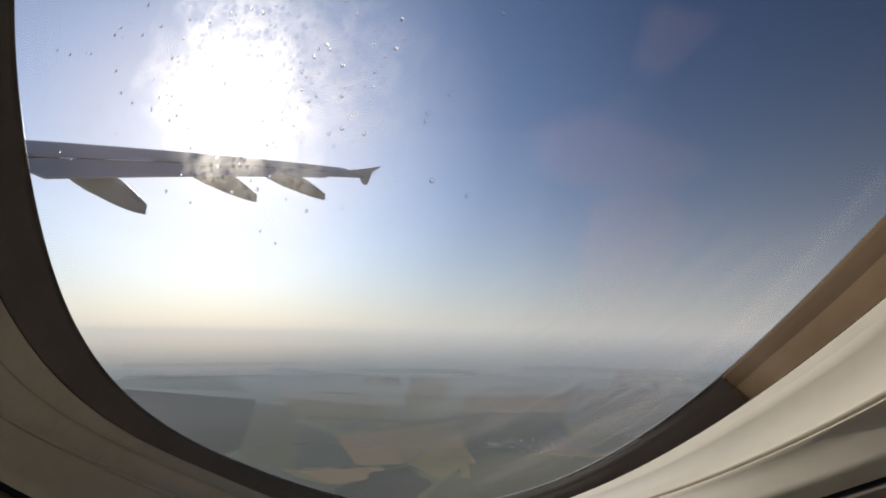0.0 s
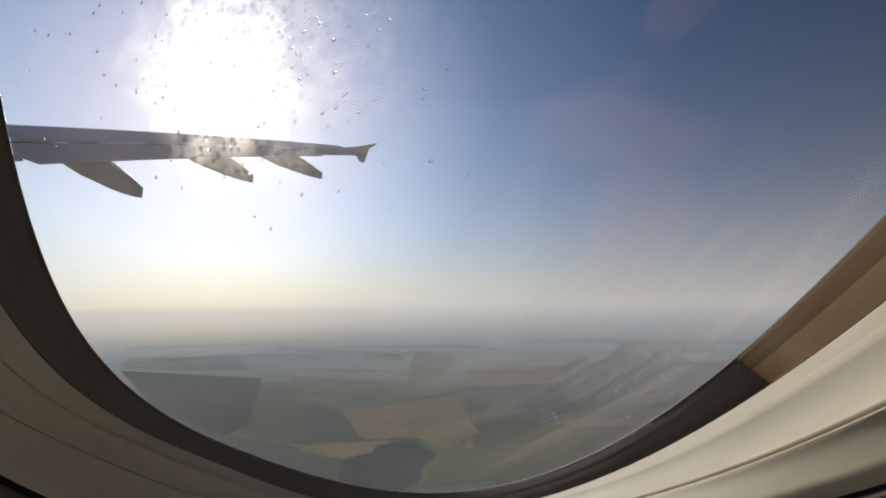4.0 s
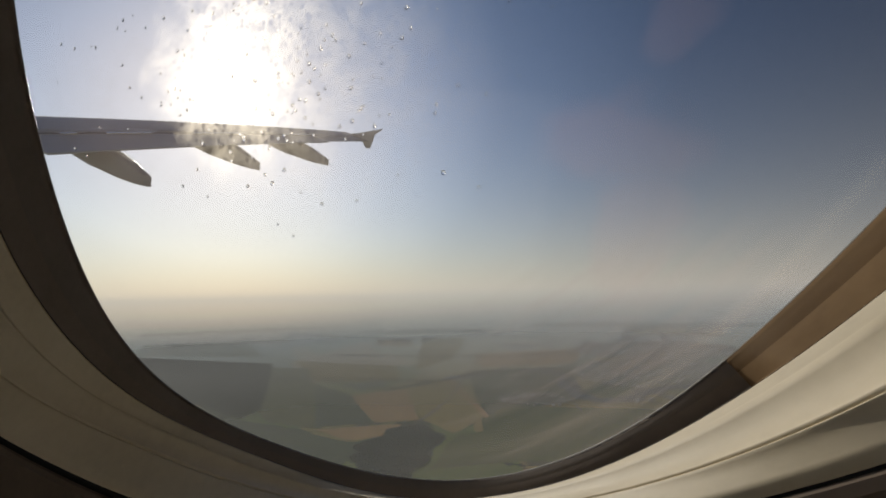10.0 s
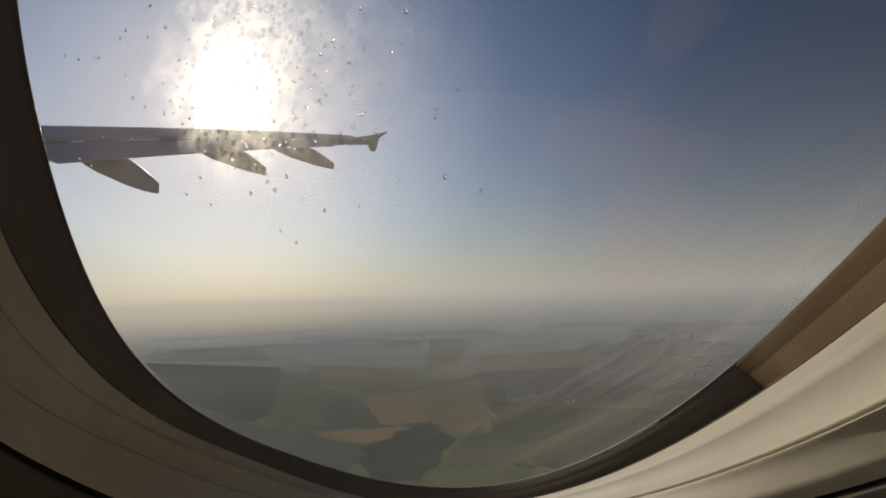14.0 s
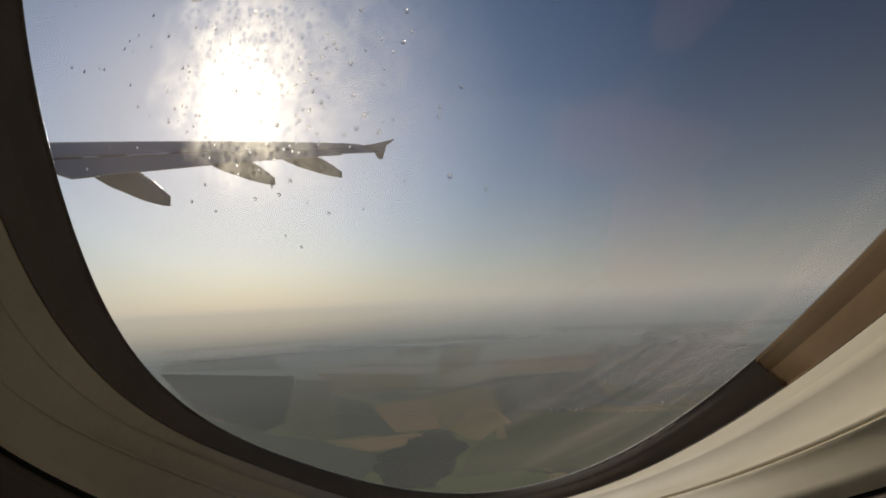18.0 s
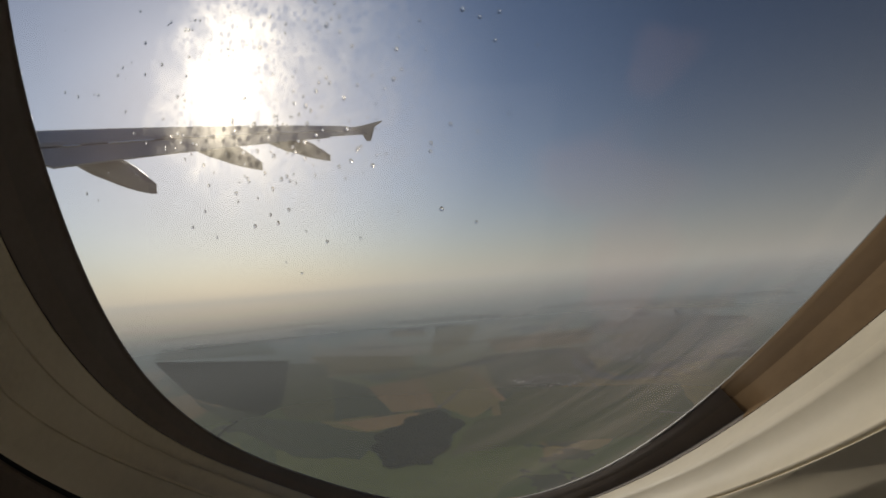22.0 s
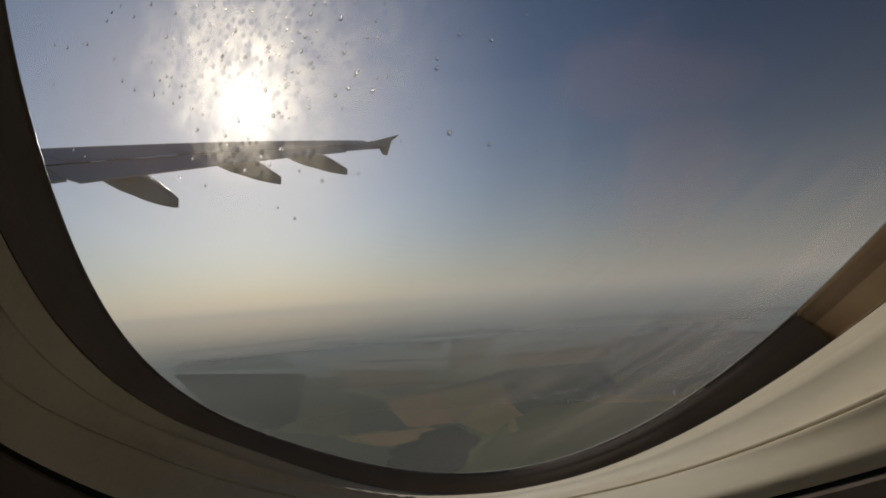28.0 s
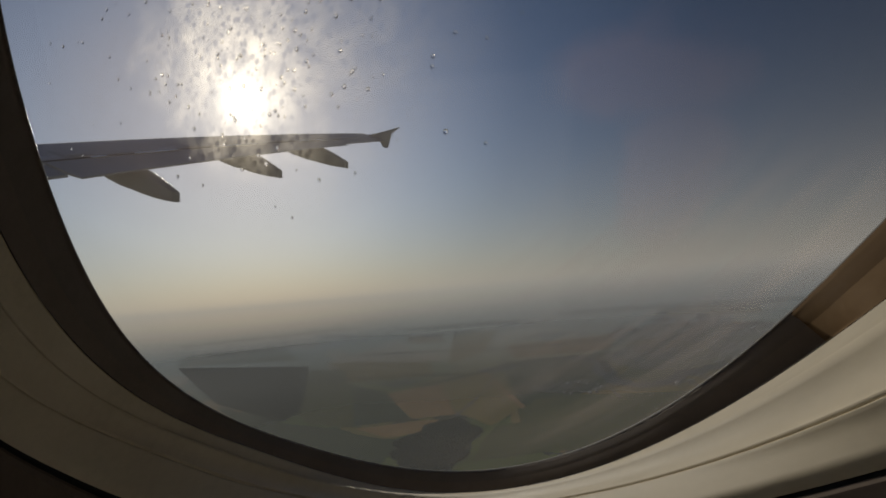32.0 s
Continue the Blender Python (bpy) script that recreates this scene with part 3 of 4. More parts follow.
part("slot", strip(0.05, 13.9, SEAM_U - 0.03, SEAM_U - 0.004, 0.004, 20, 2, 0.006), SEAM, wing, "dark slot between spoilers and flap")
# Daylight through the slot, imitated by bright metal strips laid over it.
for y0, y1 in ((6.85, 7.15), (7.7, 8.65), (9.6, 11.0), (12.1, 13.1)):
    part("slot_seal", strip(y0, y1, SEAM_U - 0.004, SEAM_U + 0.022, 0.006, 4, 1, 0.035), GAP_DAYLIGHT, wing, "bright metal strip standing in for daylight through the slot")
for y0, y1 in ((4.5, 6.42), (6.6, 8.82), (9.0, 11.32), (11.5, 13.12)):
    smooth(part("spoiler", strip(y0, y1, 0.45, SEAM_U - 0.034, 0.004, 4, 4, 0.005), WING, wing))
for y in (2.2, 4.4, 6.5, 8.9, 11.4, 13.2):
    part("panel_seam", strip(y, y + 0.03, 0.3, SEAM_U - 0.01, 0.002, 1, 6, 0.003), WING_DARK, wing)


def fairing(tail, scale):
    """A canoe that hangs under the flap and ends in a blunt cut tail behind it: keel, crown and half width forward of the tail."""
    profile = ((0.0, -0.13, 0.115, 0.10), (0.35, -0.095, 0.295, 0.14), (0.7, -0.045, 0.47, 0.18), (1.05, 0.02, 0.62, 0.21), (1.5, 0.12, 0.75, 0.24),
               (2.0, 0.22, 0.86, 0.25), (2.5, 0.37, 0.93, 0.22), (3.0, 0.54, 0.97, 0.16), (3.4, 0.70, 0.99, 0.10), (3.7, 0.86, 1.0, 0.03))
    rows = []
    for ahead, keel, crown, half in profile:
        mid, h2, box_like = (keel + crown) / 2, (crown - keel) / 2, 0.22 + 0.63 * min(1.0, ahead / 1.7)
        rows.append([tail + scale * Vector((-ahead, half * math.copysign(abs(math.cos(a)) ** box_like, math.cos(a)), mid + h2 * math.copysign(abs(math.sin(a)) ** box_like, math.sin(a)))) for a in [2 * math.pi * j / 24 for j in range(24)]])
    return loft(rows, True, True)


for tail, size in ((Vector((-10.5, 7.5, 0.105)), 1.0), (Vector((-9.95, 10.28, 0.96)), 0.93), (Vector((-9.45, 12.74, 1.53)), 0.86)):
    f = smooth(part("flap_track_fairing", fairing(tail, size), FAIRING, wing, "grey canoe fairing with a blunt tail"))
    for face in f.data.polygons:
        if len(face.vertices) > 4:
            face.use_smooth = False
    bm = bmesh.new()
    bmesh.ops.create_cone(bm, segments=6, radius1=0.006, radius2=0.003, depth=0.22, cap_ends=True, matrix=Matrix.Translation(tail + Vector((0.08, 0.02, -0.06))) @ Matrix.Rotation(radians(125), 4, "Y"))
    part("static_wick", bm, SEAM, f, "thin black static discharger")


def fin(points, thick):
    bm = bmesh.new()
    a = [bm.verts.new(p + Vector((0, thick / 2, 0))) for p in points]
    b = [bm.verts.new(p - Vector((0, thick / 2, 0))) for p in points]
    bm.faces.new(a)
    bm.faces.new(b[::-1])
    for i in range(len(points)):
        j = (i + 1) % len(points)
        bm.faces.new((a[j], a[i], b[i], b[j]))
    bmesh.ops.recalc_face_normals(bm, faces=bm.faces[:])
    bmesh.ops.bevel(bm, geom=bm.edges[:], offset=thick * 0.3, segments=2, affect="EDGES")
    return bm


fence = part("tip_fence", fin([Vector(p) for p in ((-10.35, 15.2, 2.98), (-9.9, 15.2, 3.03), (-9.25, 15.2, 3.16), (-8.95, 15.2, 3.22), (-9.02, 15.2, 3.16), (-9.30, 15.2, 2.98), (-9.33, 15.2, 2.80), (-9.42, 15.2, 2.46), (-9.60, 15.2, 2.47), (-9.80, 15.2, 2.72), (-10.05, 15.2, 2.86))], 0.06), WING, wing, "small arrow-shaped wing tip fence")
bm = bmesh.new()
bmesh.ops.create_cone(bm, segments=6, radius1=0.012, radius2=0.004, depth=0.28, cap_ends=True, matrix=Matrix.Translation((-9.2, 15.2, 2.92)) @ Matrix.Rotation(radians(95), 4, "Y"))
part("static_wick", bm, SEAM, fence, "thin black static discharger")

# ---- the land below ----
LOW = -500.0


def fall(r):
    """Height of the land at a distance: a plain that rises gently toward the horizon."""
    return LOW + 380.0 * max(0.0, (r - 1800.0) / 3100.0) ** 2


def on_land(x, y, up=0.0):
    """The point of the rising land that lies on the same line of sight as one of a flat plain."""
    r = math.hypot(x, y)
    near, far = min(r, 1800.0), min(r, EDGE_OF_LAND)
    if r > 1800.0:
        for k in range(24):
            mid = (near + far) / 2
            if fall(mid) / mid < LOW / r:
                near = mid
            else:
                far = mid
    k = near / r if r > 0 else 1.0
    return x * k, y * k, fall(near) + up


def spread_out(points, k=2.0):
    return [(x * k, y * k) for x, y in points]


def dish(up):
    """A round sheet that follows the land."""
    rings = [0.01, 700.0, 1300.0] + [1800.0 + 100.0 * i for i in range(32)]
    return loft([[(r * math.cos(2 * math.pi * i / 192), r * math.sin(2 * math.pi * i / 192), fall(r) + up) for i in range(193)] for r in rings])


ground = smooth(solid("ground", dish(0.0), LAND, "hazy patchwork of green and tan farm fields", "ground", kind="structure"))


def haze_air():
    """Haze between the eye and the land, painted on a sheet: thicker and paler the farther it is."""
    m, n = material("painted_haze")
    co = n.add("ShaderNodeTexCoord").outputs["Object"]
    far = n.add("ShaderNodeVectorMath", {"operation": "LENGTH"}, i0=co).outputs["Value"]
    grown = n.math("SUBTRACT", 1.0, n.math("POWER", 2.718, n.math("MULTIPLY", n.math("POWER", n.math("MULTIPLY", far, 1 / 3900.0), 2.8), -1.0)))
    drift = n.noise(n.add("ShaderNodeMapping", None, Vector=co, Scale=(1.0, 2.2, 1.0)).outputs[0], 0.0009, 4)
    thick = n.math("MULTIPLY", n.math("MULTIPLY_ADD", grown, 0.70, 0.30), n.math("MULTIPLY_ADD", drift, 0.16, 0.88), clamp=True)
    # Haze colour and its sunward sheen are put into the sheet by distance.
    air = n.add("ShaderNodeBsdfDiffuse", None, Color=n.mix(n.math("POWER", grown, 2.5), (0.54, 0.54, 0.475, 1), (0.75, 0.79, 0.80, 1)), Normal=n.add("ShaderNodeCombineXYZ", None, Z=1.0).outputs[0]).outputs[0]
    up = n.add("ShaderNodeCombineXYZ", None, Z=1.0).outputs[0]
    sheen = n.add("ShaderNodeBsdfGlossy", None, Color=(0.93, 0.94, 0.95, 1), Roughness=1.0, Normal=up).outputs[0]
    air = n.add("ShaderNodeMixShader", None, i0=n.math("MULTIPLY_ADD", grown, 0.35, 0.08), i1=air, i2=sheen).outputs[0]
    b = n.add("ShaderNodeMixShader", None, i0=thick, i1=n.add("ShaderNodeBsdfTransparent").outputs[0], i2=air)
    n.add("ShaderNodeOutputMaterial", None, Surface=lost(n, b.outputs[0]))
    return m


haze_sheet = smooth(solid("haze", dish(90.0), haze_air(), "sheet over the far land with pale haze painted into it", "haze", kind="stuff"))


def patch(name, corners, mat, label, z=0.5, wobble=8.0):
    """A field with slightly wavering edges, a little above the ground sheet."""
    rnd = random.Random(len(label) + int(abs(corners[0][0])))
    pts, corners = [], spread_out(corners)
    for (x0, y0), (x1, y1) in zip(corners, corners[1:] + corners[:1]):
        for i in range(6):
            u = i / 6
            pts.append((x0 + (x1 - x0) * u + rnd.uniform(-wobble, wobble) * (i > 0), y0 + (y1 - y0) * u + rnd.uniform(-wobble, wobble) * (i > 0)))
    bm = bmesh.new()
    bm.faces.new([bm.verts.new(on_land(*p, z)) for p in pts])
    bmesh.ops.recalc_face_normals(bm, faces=bm.faces[:])
    bmesh.ops.triangulate(bm, faces=bm.faces[:])
    return solid(name, bm, mat, label, "woods" if mat is WOODS else "field", kind="structure")


STUBBLE = crop("stubble_field", (0.42, 0.25, 0.09), (0.54, 0.34, 0.14))
RIPE = crop("ripe_field", (0.31, 0.235, 0.06), (0.42, 0.32, 0.09))
MEADOW = crop("meadow", (0.09, 0.11, 0.024), (0.15, 0.16, 0.038))
CLOVER = crop("green_field", (0.050, 0.080, 0.032), (0.075, 0.105, 0.042))
patch("field", [(-706, 1475), (-678, 1746), (-937, 2654), (-1183, 2561)], RIPE, "yellow-tan field by the river", 0.7)
patch("field", [(-350, 1071), (-148, 1080), (40, 1130), (60, 800), (-218, 700)], MEADOW, "olive green meadow beside the village", 0.4)
patch("field", [(-380, 1250), (-300, 1500), (-215, 1440), (-150, 1190)], MEADOW, "green meadow inside the river bend", 0.5)
patch("field", [(-100, 3000), (-60, 3700), (520, 3600), (420, 2900)], RIPE, "pale field beyond the town", 0.5, 20)
patch("field", [(-687, 1050), (-585, 1163), (-418, 889), (-496, 843)], STUBBLE, "orange-tan stubble field", 0.9, 8)
patch("field", [(-579, 1164), (-539, 1333), (-302, 953), (-320, 825), (-414, 890)], RIPE, "yellow-tan harvested field", 0.8, 8)
patch("field", [(-542, 1342), (-528, 1353), (-293, 959), (-299, 944)], STUBBLE, "narrow strip of dry orange stubble", 1.0, 3)
patch("field", [(-581, 765), (-439, 847), (-435, 760), (-482, 726)], STUBBLE, "tan field along the edge of a wood", 0.7, 10)
patch("field", [(-1403, 1341), (-1089, 1417), (-801, 1031), (-570, 771), (-699, 773), (-920, 916), (-1041, 944)], MEADOW, "green pasture between woods", 0.6, 10)
patch("field", [(-1105, 876), (-773, 774), (-581, 750), (-483, 716), (-450, 737), (-419, 604), (-538, 596), (-749, 692)], CLOVER, "dark green field below the pasture", 0.5, 10)
patch("field", [(-889, 1159), (-681, 1051), (-500, 842), (-591, 778)], CLOVER, "dark green field", 0.7, 6)
patch("field", [(-1284, 1563), (-806, 1536), (-662, 1274), (-900, 1183)], RIPE, "pale olive strip field", 0.5, 12)
patch("field", [(-646, 1912), (-233, 2224), (-216, 1744), (-506, 1578)], STUBBLE, "long reddish-tan field", 0.5, 14)
patch("field", [(-540, 1506), (-198, 1679), (-157, 1138), (-294, 945)], CLOVER, "large dark green field", 0.5, 10)
patch("field", [(-310, 817), (-128, 1010), (-102, 896), (-168, 731), (-291, 644)], MEADOW, "olive green meadow near the window sill", 0.45, 10)
patch("field", [(-1444, 2478), (-1236, 2514), (-1044, 2150), (-1217, 2113)], STUBBLE, "small far tan field", 0.5, 12)
patch("field", [(-2660, 1918), (-2052, 2104), (-1525, 1629), (-2181, 1516)], MEADOW, "far green field", 0.5, 16)
patch("field", [(-159, 1889), (111, 2343), (93, 1751), (-85, 1499)], RIPE, "yellow-green field toward the town", 0.45, 14)


def ribbon(name, points, wide, mat, label, category, z=0.9):
    """A strip along a bending line."""
    pts, points = [], spread_out(points)
    n = len(points)
    for i in range(n - 1):
        p0, p1, p2, p3 = (Vector(points[max(0, min(n - 1, i + d))]) for d in (-1, 0, 1, 2))
        for j in range(8):
            t = j / 8
            pts.append(0.5 * ((2 * p1) + (p2 - p0) * t + (2 * p0 - 5 * p1 + 4 * p2 - p3) * t * t + (3 * p1 - p0 - 3 * p2 + p3) * t ** 3))
    pts.append(Vector(points[-1]))
    rows = []
    for i, p in enumerate(pts):
        d = (pts[min(i + 1, len(pts) - 1)] - pts[max(i - 1, 0)]).normalized()
        side = Vector((-d.y, d.x)) * wide * (0.5 + 0.12 * math.sin(i * 0.7) + 0.08 * math.sin(i * 1.9))
        rows.append([on_land(*(p - side), z), on_land(*(p + side), z)])
    return solid(name, loft(rows), mat, label, category, kind="structure")


RIVER = [(-542, 1343), (-448, 1436), (-315, 1562), (-224, 1489), (-167, 1282), (-122, 1190), (-72, 1172), (-24, 1205), (10, 1300), (110, 1404), (330, 1520), (700, 1600)]
ribbon("water", RIVER, 96, WATER, "dark bending river", "river", 1.2)
ribbon("road", [(-380, 640), (-409, 730), (-434, 1083), (-567, 1710), (-640, 2300)], 13, TRACK, "pale dirt road between fields", "road", 1.3)
ribbon("road", [(-150, 1150), (-100, 1000), (-60, 930), (60, 900), (300, 980)], 10, TRACK, "thin curved farm track", "road", 1.3)
ribbon("road", [(-20, 1180), (14, 1270), (100, 1370), (320, 1480)], 10, TRACK, "pale road along the river bank", "road", 1.4)
ribbon("road", [(-700, 3100), (-200, 2950), (300, 2900), (900, 3000)], 18, TRACK, "road behind the town", "road", 1.3)


# ---- woods ----
def crowns(name, spots, label, seed, size=(5.0, 9.0)):
    """Many uneven tree crowns on short trunks, all of one wood, as one mesh."""
    rnd = random.Random(seed)
    base = bmesh.new()
    bmesh.ops.create_icosphere(base, subdivisions=1, radius=1.0)
    bv = [v.co.copy() for v in base.verts]
    bf = [[v.index for v in f.verts] for f in base.faces]
    base.free()
    verts, faces = [], []
    for x, y in spots:
        x, y, foot = on_land(x, y, 0.3)
        r, k = rnd.uniform(*size), len(verts)
        h = rnd.uniform(0.6, 1.0) if r < 9 else rnd.uniform(0.35, 0.6)
        a = rnd.uniform(0, 6.28)
        for v in bv:
            g = r * rnd.uniform(0.72, 1.12)
            verts.append((x + g * (v.x * math.cos(a) - v.y * math.sin(a)), y + g * (v.x * math.sin(a) + v.y * math.cos(a)), foot + r * h * 0.9 + g * v.z * h))
        faces += [[k + i for i in f] for f in bf]
    me = bpy.data.meshes.new(name)
    me.from_pydata(verts, [], faces)
    me.materials.append(WOODS)
    return smooth(tagged(new(name, me), label, "woods", kind="stuff"))


def inside(x, y, poly):
    hit = False
    for (x0, y0), (x1, y1) in zip(poly, poly[1:] + poly[:1]):
        if (y0 > y) != (y1 > y) and x < (x1 - x0) * (y - y0) / (y1 - y0) + x0:
            hit = not hit
    return hit


def scatter(poly, step, seed, rag=14.0):
    rnd, poly = random.Random(seed), spread_out(poly)
    xs, ys = [p[0] for p in poly], [p[1] for p in poly]
    out = []
    y = min(ys) - rag
    while y < max(ys) + rag:
        x = min(xs) - rag
        while x < max(xs) + rag:
            px, py = x + rnd.uniform(-0.45, 0.45) * step, y + rnd.uniform(-0.45, 0.45) * step
            if inside(px + rag * noise.noise((px * 0.012, py * 0.012, seed)), py + rag * noise.noise((px * 0.012, py * 0.012, seed + 9)), poly):
                if rag < 100 or noise.noise((px * 0.0016, py * 0.0032, seed)) > -0.05:
                    out.append((px, py))
            x += step
        y += step
    return out


def floor_under(poly, label):
    return patch("forest_floor", poly, WOODS, label, 0.6, 10)


block = [(-2076, 1457), (-1302, 1451), (-843, 907), (-783, 785), (-1137, 901)]
floor_under(block, "dark floor of the wood")
crowns("woods", scatter(block, 8.5, 3, 22), "dark square block of forest", 3, (3.2, 5.4))
block = [(-458, 710), (-437, 809), (-409, 870), (-325, 793), (-310, 687), (-310, 609), (-372, 591)]
floor_under(block, "dark floor of the wood")
crowns("woods", scatter(block, 5.6, 5, 40), "small dark wood against the harvested fields", 5, (2.4, 4.2))
patch("forest_floor", [(-750, 3600), (520, 3560), (900, 3750), (900, 4150), (-300, 4200), (-800, 3900)], WOODS, "dark forest belt beyond the town", 0.6, 60)
patch("forest_floor", [(-1900, 3000), (-1300, 3350), (-900, 3300), (-1000, 3050), (-1500, 2850)], WOODS, "hazy dark forest belt", 0.6, 60)
patch("forest_floor", [(-2600, 2000), (-2000, 2350), (-1850, 2250), (-2300, 1800)], WOODS, "hazy dark forest on the far plain", 0.6, 60)
patch("forest_floor", [(-3600, 2600), (-2700, 3500), (-2300, 3400), (-3300, 2300)], WOODS, "faint forest belt near the horizon", 0.6, 60)
patch("forest_floor", [(600, 1800), (900, 2500), (1100, 2400), (800, 1750)], WOODS, "wood at the edge of the town", 0.6, 60)


def tree_line(points, label, seed, wide=14.0, step=9.0):
    rnd = random.Random(seed)
    spots, points = [], spread_out(points)
    for (x0, y0), (x1, y1) in zip(points, points[1:]):
        d = math.hypot(x1 - x0, y1 - y0)
        for i in range(int(d / step)):
            u = (i + rnd.random()) * step / d
            if rnd.random() < 0.85:
                spots.append((x0 + (x1 - x0) * u + rnd.gauss(0, wide * 0.4), y0 + (y1 - y0) * u + rnd.gauss(0, wide * 0.4)))
    return crowns("tree_line", spots, label, seed, (3.4, 6.4))


tree_line([(x, y + 45) for x, y in RIVER[:6]], "line of willows along the river bank", 21, 22)
tree_line([(-1250, 1750), (-800, 1800), (-420, 1900), (-250, 2050)], "hedge line between fields", 22)
tree_line([(-1100, 1180), (-700, 1290), (-560, 1290)], "scrub line beside a field", 23)
tree_line([(-640, 1130), (-480, 1420), (-420, 1600)], "hedge along the harvested field", 24, 8)
tree_line([(-2000, 2600), (-1300, 2500), (-700, 2700), (-200, 2650)], "far hedge line", 25, 20, 12)
tree_line([(-900, 900), (-760, 640), (-700, 500)], "hedge line below the forest block", 26, 10)
tree_line([(-1700, 1000), (-1300, 1250), (-1100, 1180)], "scrub line on the plain", 27, 14)

# ---- buildings ----
def gable(bm, w2, d2, h0, h1, eave):
    """A pitched roof of two thick slopes."""
    for s in (-1, 1):
        p = [(-w2, s * (d2 + eave), h0), (w2, s * (d2 + eave), h0), (w2, 0, h1), (-w2, 0, h1)]
        lo = [bm.verts.new((x, y, zz)) for x, y, zz in p]
        hi = [bm.verts.new((x, y, zz + 0.4)) for x, y, zz in p]
        for q in ((lo[0], lo[1], lo[2], lo[3]), (hi[3], hi[2], hi[1], hi[0]), (lo[1], lo[0], hi[0], hi[1]), (lo[2], lo[1], hi[1], hi[2]), (lo[3], lo[2], hi[2], hi[3]), (lo[0], lo[3], hi[3], hi[0])):
            bm.faces.new(q)


def house_body(bm, w2, d2, h0, h1):
    box(bm, -w2, w2, -d2, d2, 0, h0)
    for s in (-w2, w2 - 0.2):
        a = [bm.verts.new((s, -d2, h0)), bm.verts.new((s, d2, h0)), bm.verts.new((s, 0, h1))]
        b = [bm.verts.new((s + 0.2, v.co.y, v.co.z)) for v in a]
        bm.faces.new(a)
        bm.faces.new(b[::-1])


def make_house(w2, d2, h0, h1, m):
    ob = thing("house", "small detached house with a pitched roof among gardens", "house", m, "houses of the town")
    bm = bmesh.new()
    house_body(bm, w2, d2, h0, h1)
    part("wall", bm, WALL_PAINT, ob)
    bm = bmesh.new()
    gable(bm, w2 + 0.5, d2, h0, h1, 0.6)
    part("roof", bm, ROOFS, ob)
    return ob


rnd = random.Random(11)
spots = []
for name_, centre, radii, step in (("village", (-464, 2280), (172, 140), 20.0), ("town", (80, 3280), (480, 600), 23.0), ("town", (120, 4460), (660, 660), 27.0)):
    y = centre[1] - radii[1]
    while y < centre[1] + radii[1]:
        x = centre[0] - radii[0]
        while x < centre[0] + radii[0]:
            u = ((x - centre[0]) / radii[0]) ** 2 + ((y - centre[1]) / radii[1]) ** 2
            if u < 1.0 + 0.25 * noise.noise((x * 0.006, y * 0.006, 3)) and rnd.random() < 0.42:
                spots.append((x + rnd.uniform(-0.5, 0.5) * step + 0.12 * (y - centre[1]), y + rnd.uniform(-0.5, 0.5) * step))
            x += step * 0.8
        y += step
river_gap = [Vector(p) for p in spread_out(RIVER)]
spots = [p for p in spots if min((Vector(p) - q.lerp(r, k / 6)).length for q, r in zip(river_gap, river_gap[1:]) for k in range(7)) > 66]
spots.sort(key=lambda p: p[1])
models = [make_house(w2, d2, h0, h1, pose(*on_land(*p, 0.4), 0, 0, rnd.choice((12, 102, 98, 104)) + rnd.uniform(-6, 6))) for (w2, d2, h0, h1), p in zip(((6.0, 4.4, 3.0, 6.0), (6.6, 4.8, 5.2, 8.4), (5.2, 4.2, 2.9, 5.6), (7.4, 5.0, 3.2, 6.8)), spots[:4])]
for p in spots[4:300]:
    copy_thing(rnd.choice(models), pose(*on_land(*p, 0.4), 0, 0, rnd.choice((12, 102, 98, 104)) + rnd.uniform(-8, 8)))
walls, tops = bmesh.new(), bmesh.new()
for target, maker in ((walls, house_body), (tops, gable)):
    verts, faces = [], []
    keep = random.Random(5)
    for x, y in spots[300:]:
        one = bmesh.new()
        w2, d2, h0 = keep.uniform(5.5, 9.5), keep.uniform(4.6, 6.2), keep.uniform(2.8, 5.8)
        turn = pose(*on_land(x, y, 0.4), 0, 0, keep.choice((12, 102, 98, 104)) + keep.uniform(-8, 8))
        if maker is gable:
            gable(one, w2 + 0.5, d2, h0, h0 + 3.6, 0.6)
        else:
            house_body(one, w2, d2, h0, h0 + 3.6)
        one.verts.index_update()
        k = len(verts)
        verts += [turn @ v.co for v in one.verts]
        faces += [[k + v.index for v in f.verts] for f in one.faces]
        one.free()
    me = bpy.data.meshes.new("far_houses")
    me.from_pydata(verts, [], faces)
    me.materials.append(ROOFS if maker is gable else WALL_PAINT)
    tagged(new("far_house_roofs" if maker is gable else "far_house_walls", me), "pale roofs of the densely built far town" if maker is gable else "walls of the densely built far town", "houses", kind="stuff")
garden = scatter([(-200, 1350), (290, 1420), (400, 2050), (380, 2500), (-250, 2480), (-260, 1950)], 52, 31, 50)
crowns("garden_trees", garden, "garden trees between the houses of the town", 31, (3.0, 5.5))
crowns("garden_trees", scatter([(-318, 1140), (-240, 1215), (-150, 1140), (-225, 1065)], 22, 32, 14), "garden trees of the small village", 32, (2.6, 4.6))


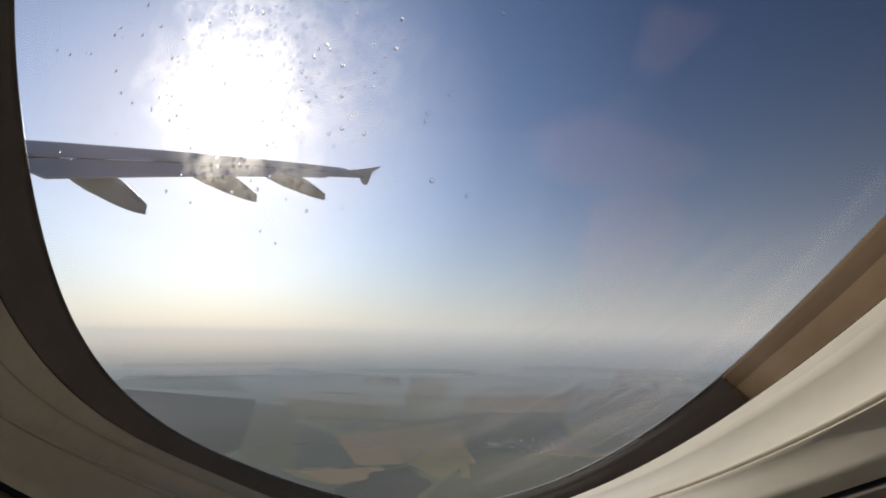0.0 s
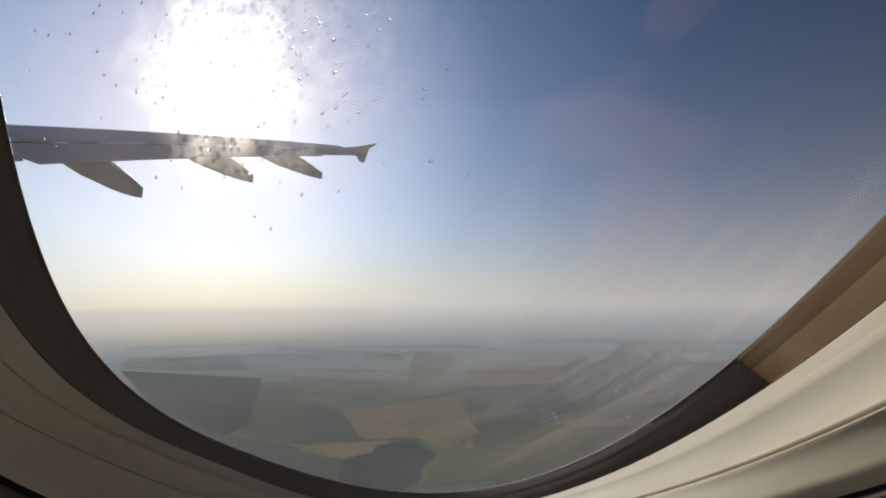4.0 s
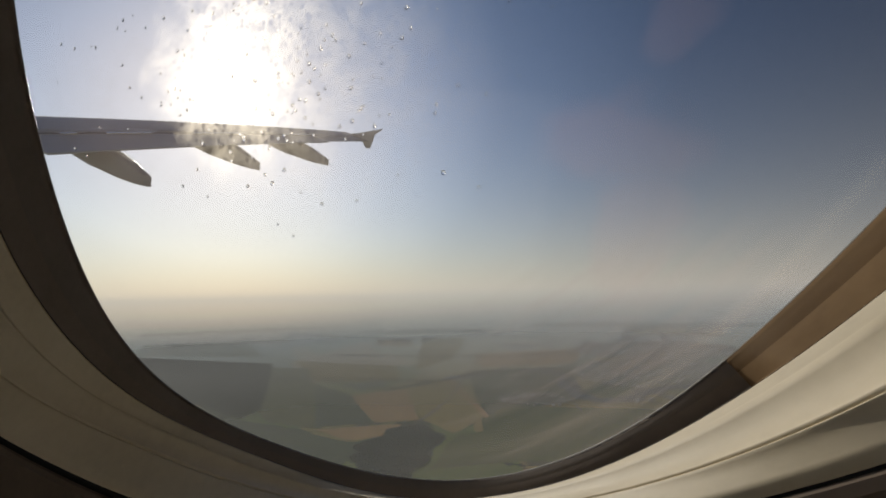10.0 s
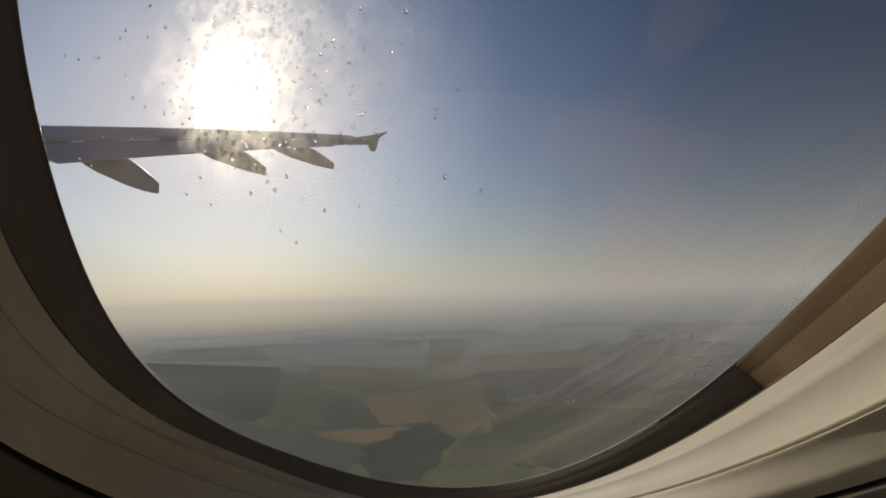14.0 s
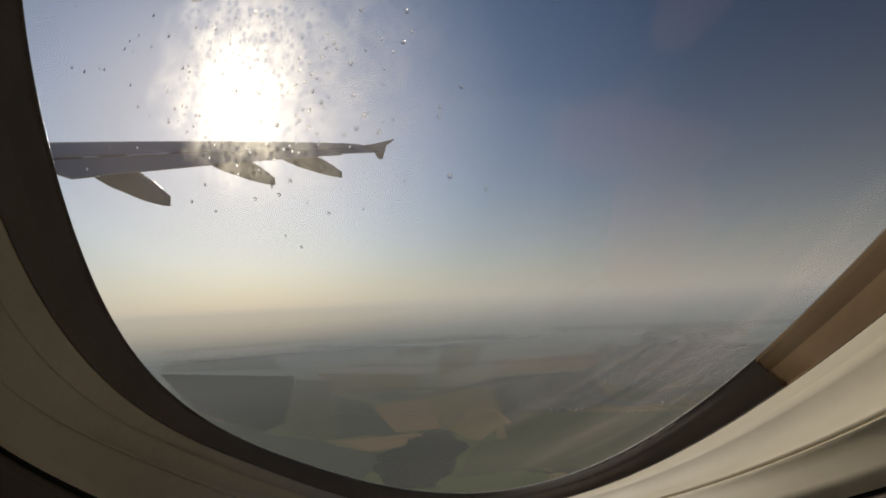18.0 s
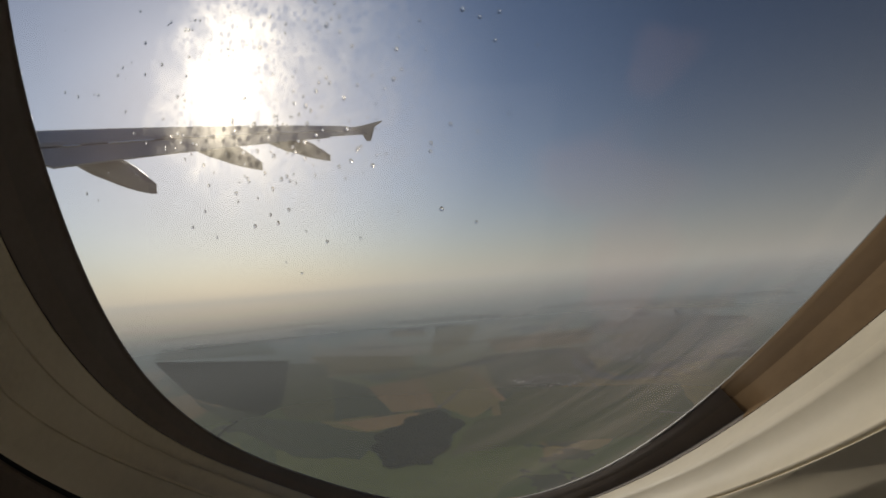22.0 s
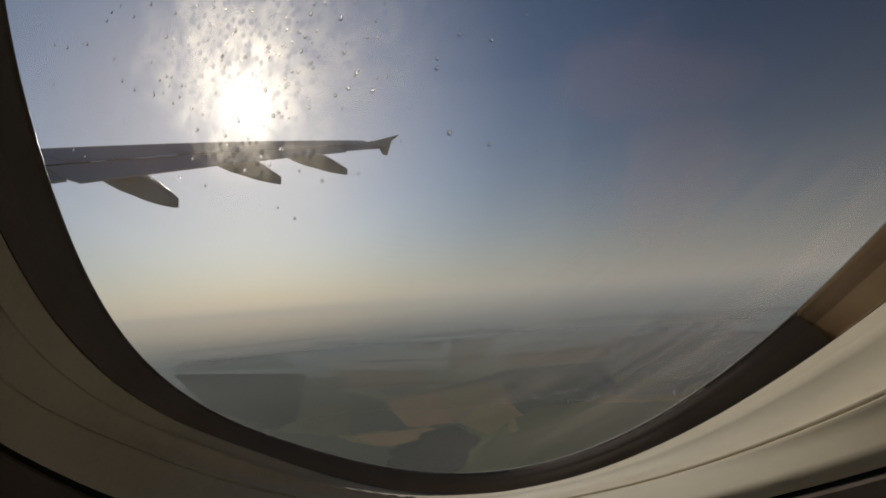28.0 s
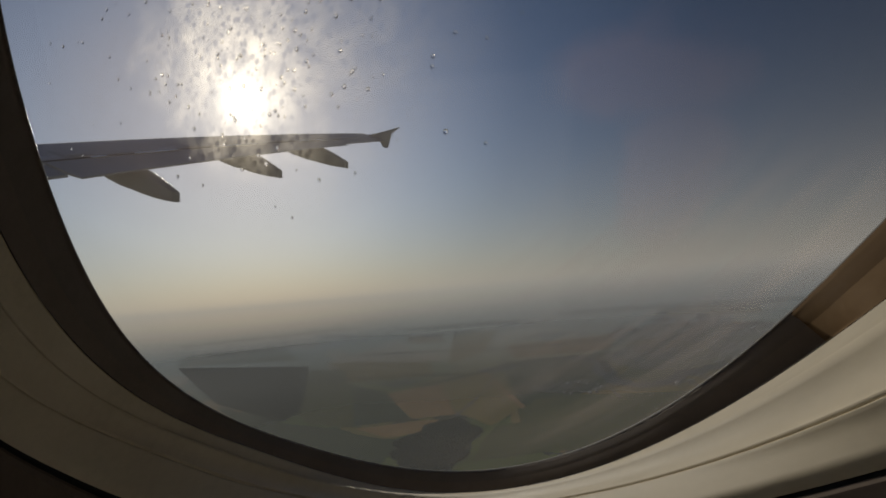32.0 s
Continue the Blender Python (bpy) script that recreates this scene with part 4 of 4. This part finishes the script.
def make_shed(long2, m, label):
    ob = thing("long_shed", label, "shed", m, "long white sheds")
    bm = bmesh.new()
    house_body(bm, long2, 10.0, 4.0, 6.0)
    part("wall", bm, WHITE_SHEET, ob)
    bm = bmesh.new()
    gable(bm, long2 + 0.5, 10.0, 4.0, 6.0, 0.5)
    part("roof", bm, WHITE_SHEET, ob, "bright white metal roof")
    return ob


sheds = [make_shed(l, pose(*on_land(-180 + 120 * i, 5300 + 40 * i, 0.4), 0, 0, 75), "long white metal-roofed shed on the edge of town") for i, l in enumerate((38, 55, 75))]
for i in range(40):
    copy_thing(rnd.choice(sheds), pose(*on_land(rnd.uniform(-320, 520), rnd.uniform(5120, 5800), 0.4), 0, 0, rnd.choice((66, 74, 96)) + rnd.uniform(-4, 4)))
for cx, cy, count, spread in ((-530, 2300, 14, 90), (-300, 2480, 9, 70), (-1250, 2450, 8, 120), (-1700, 2300, 6, 150), (-900, 3000, 9, 160), (-2100, 2700, 6, 200), (200, 3300, 8, 250)):
    for i in range(count):
        copy_thing(rnd.choice(sheds), pose(*on_land(2 * cx + rnd.gauss(0, spread * 1.2), 2 * cy + rnd.gauss(0, spread), 0.4), 0, 0, rnd.choice((70, 82, 100)) + rnd.uniform(-8, 8)))


def make_block(m):
    ob = thing("apartment_block", "pale flat-roofed apartment block by the river", "apartment block", m, "apartment blocks")
    bm = bmesh.new()
    box(bm, -14, 14, -6, 6, 0, 16)
    part("wall", bm, WALL_PAINT, ob)
    bm = bmesh.new()
    box(bm, -14.4, 14.4, -6.4, 6.4, 16, 16.8)
    part("roof", bm, WHITE_SHEET, ob)
    for s in (-1, 1):
        for row in range(5):
            bm = bmesh.new()
            for k in range(7):
                box(bm, -12.6 + k * 3.7, -10.6 + k * 3.7, s * 6.0 - 0.05, s * 6.0 + 0.05, 1.2 + row * 3, 2.8 + row * 3)
            part("window_row", bm, SEAM, ob, "row of dark windows of one storey")
    return ob


block = make_block(pose(*on_land(40, 2380, 0.4), 0, 0, 15))
for x, y, a in ((124, 2456, 12), (192, 2524, 100), (88, 2524, 14), (240, 2600, 20), (-16, 2336, 105)):
    copy_thing(block, pose(*on_land(x, y, 0.4), 0, 0, a))
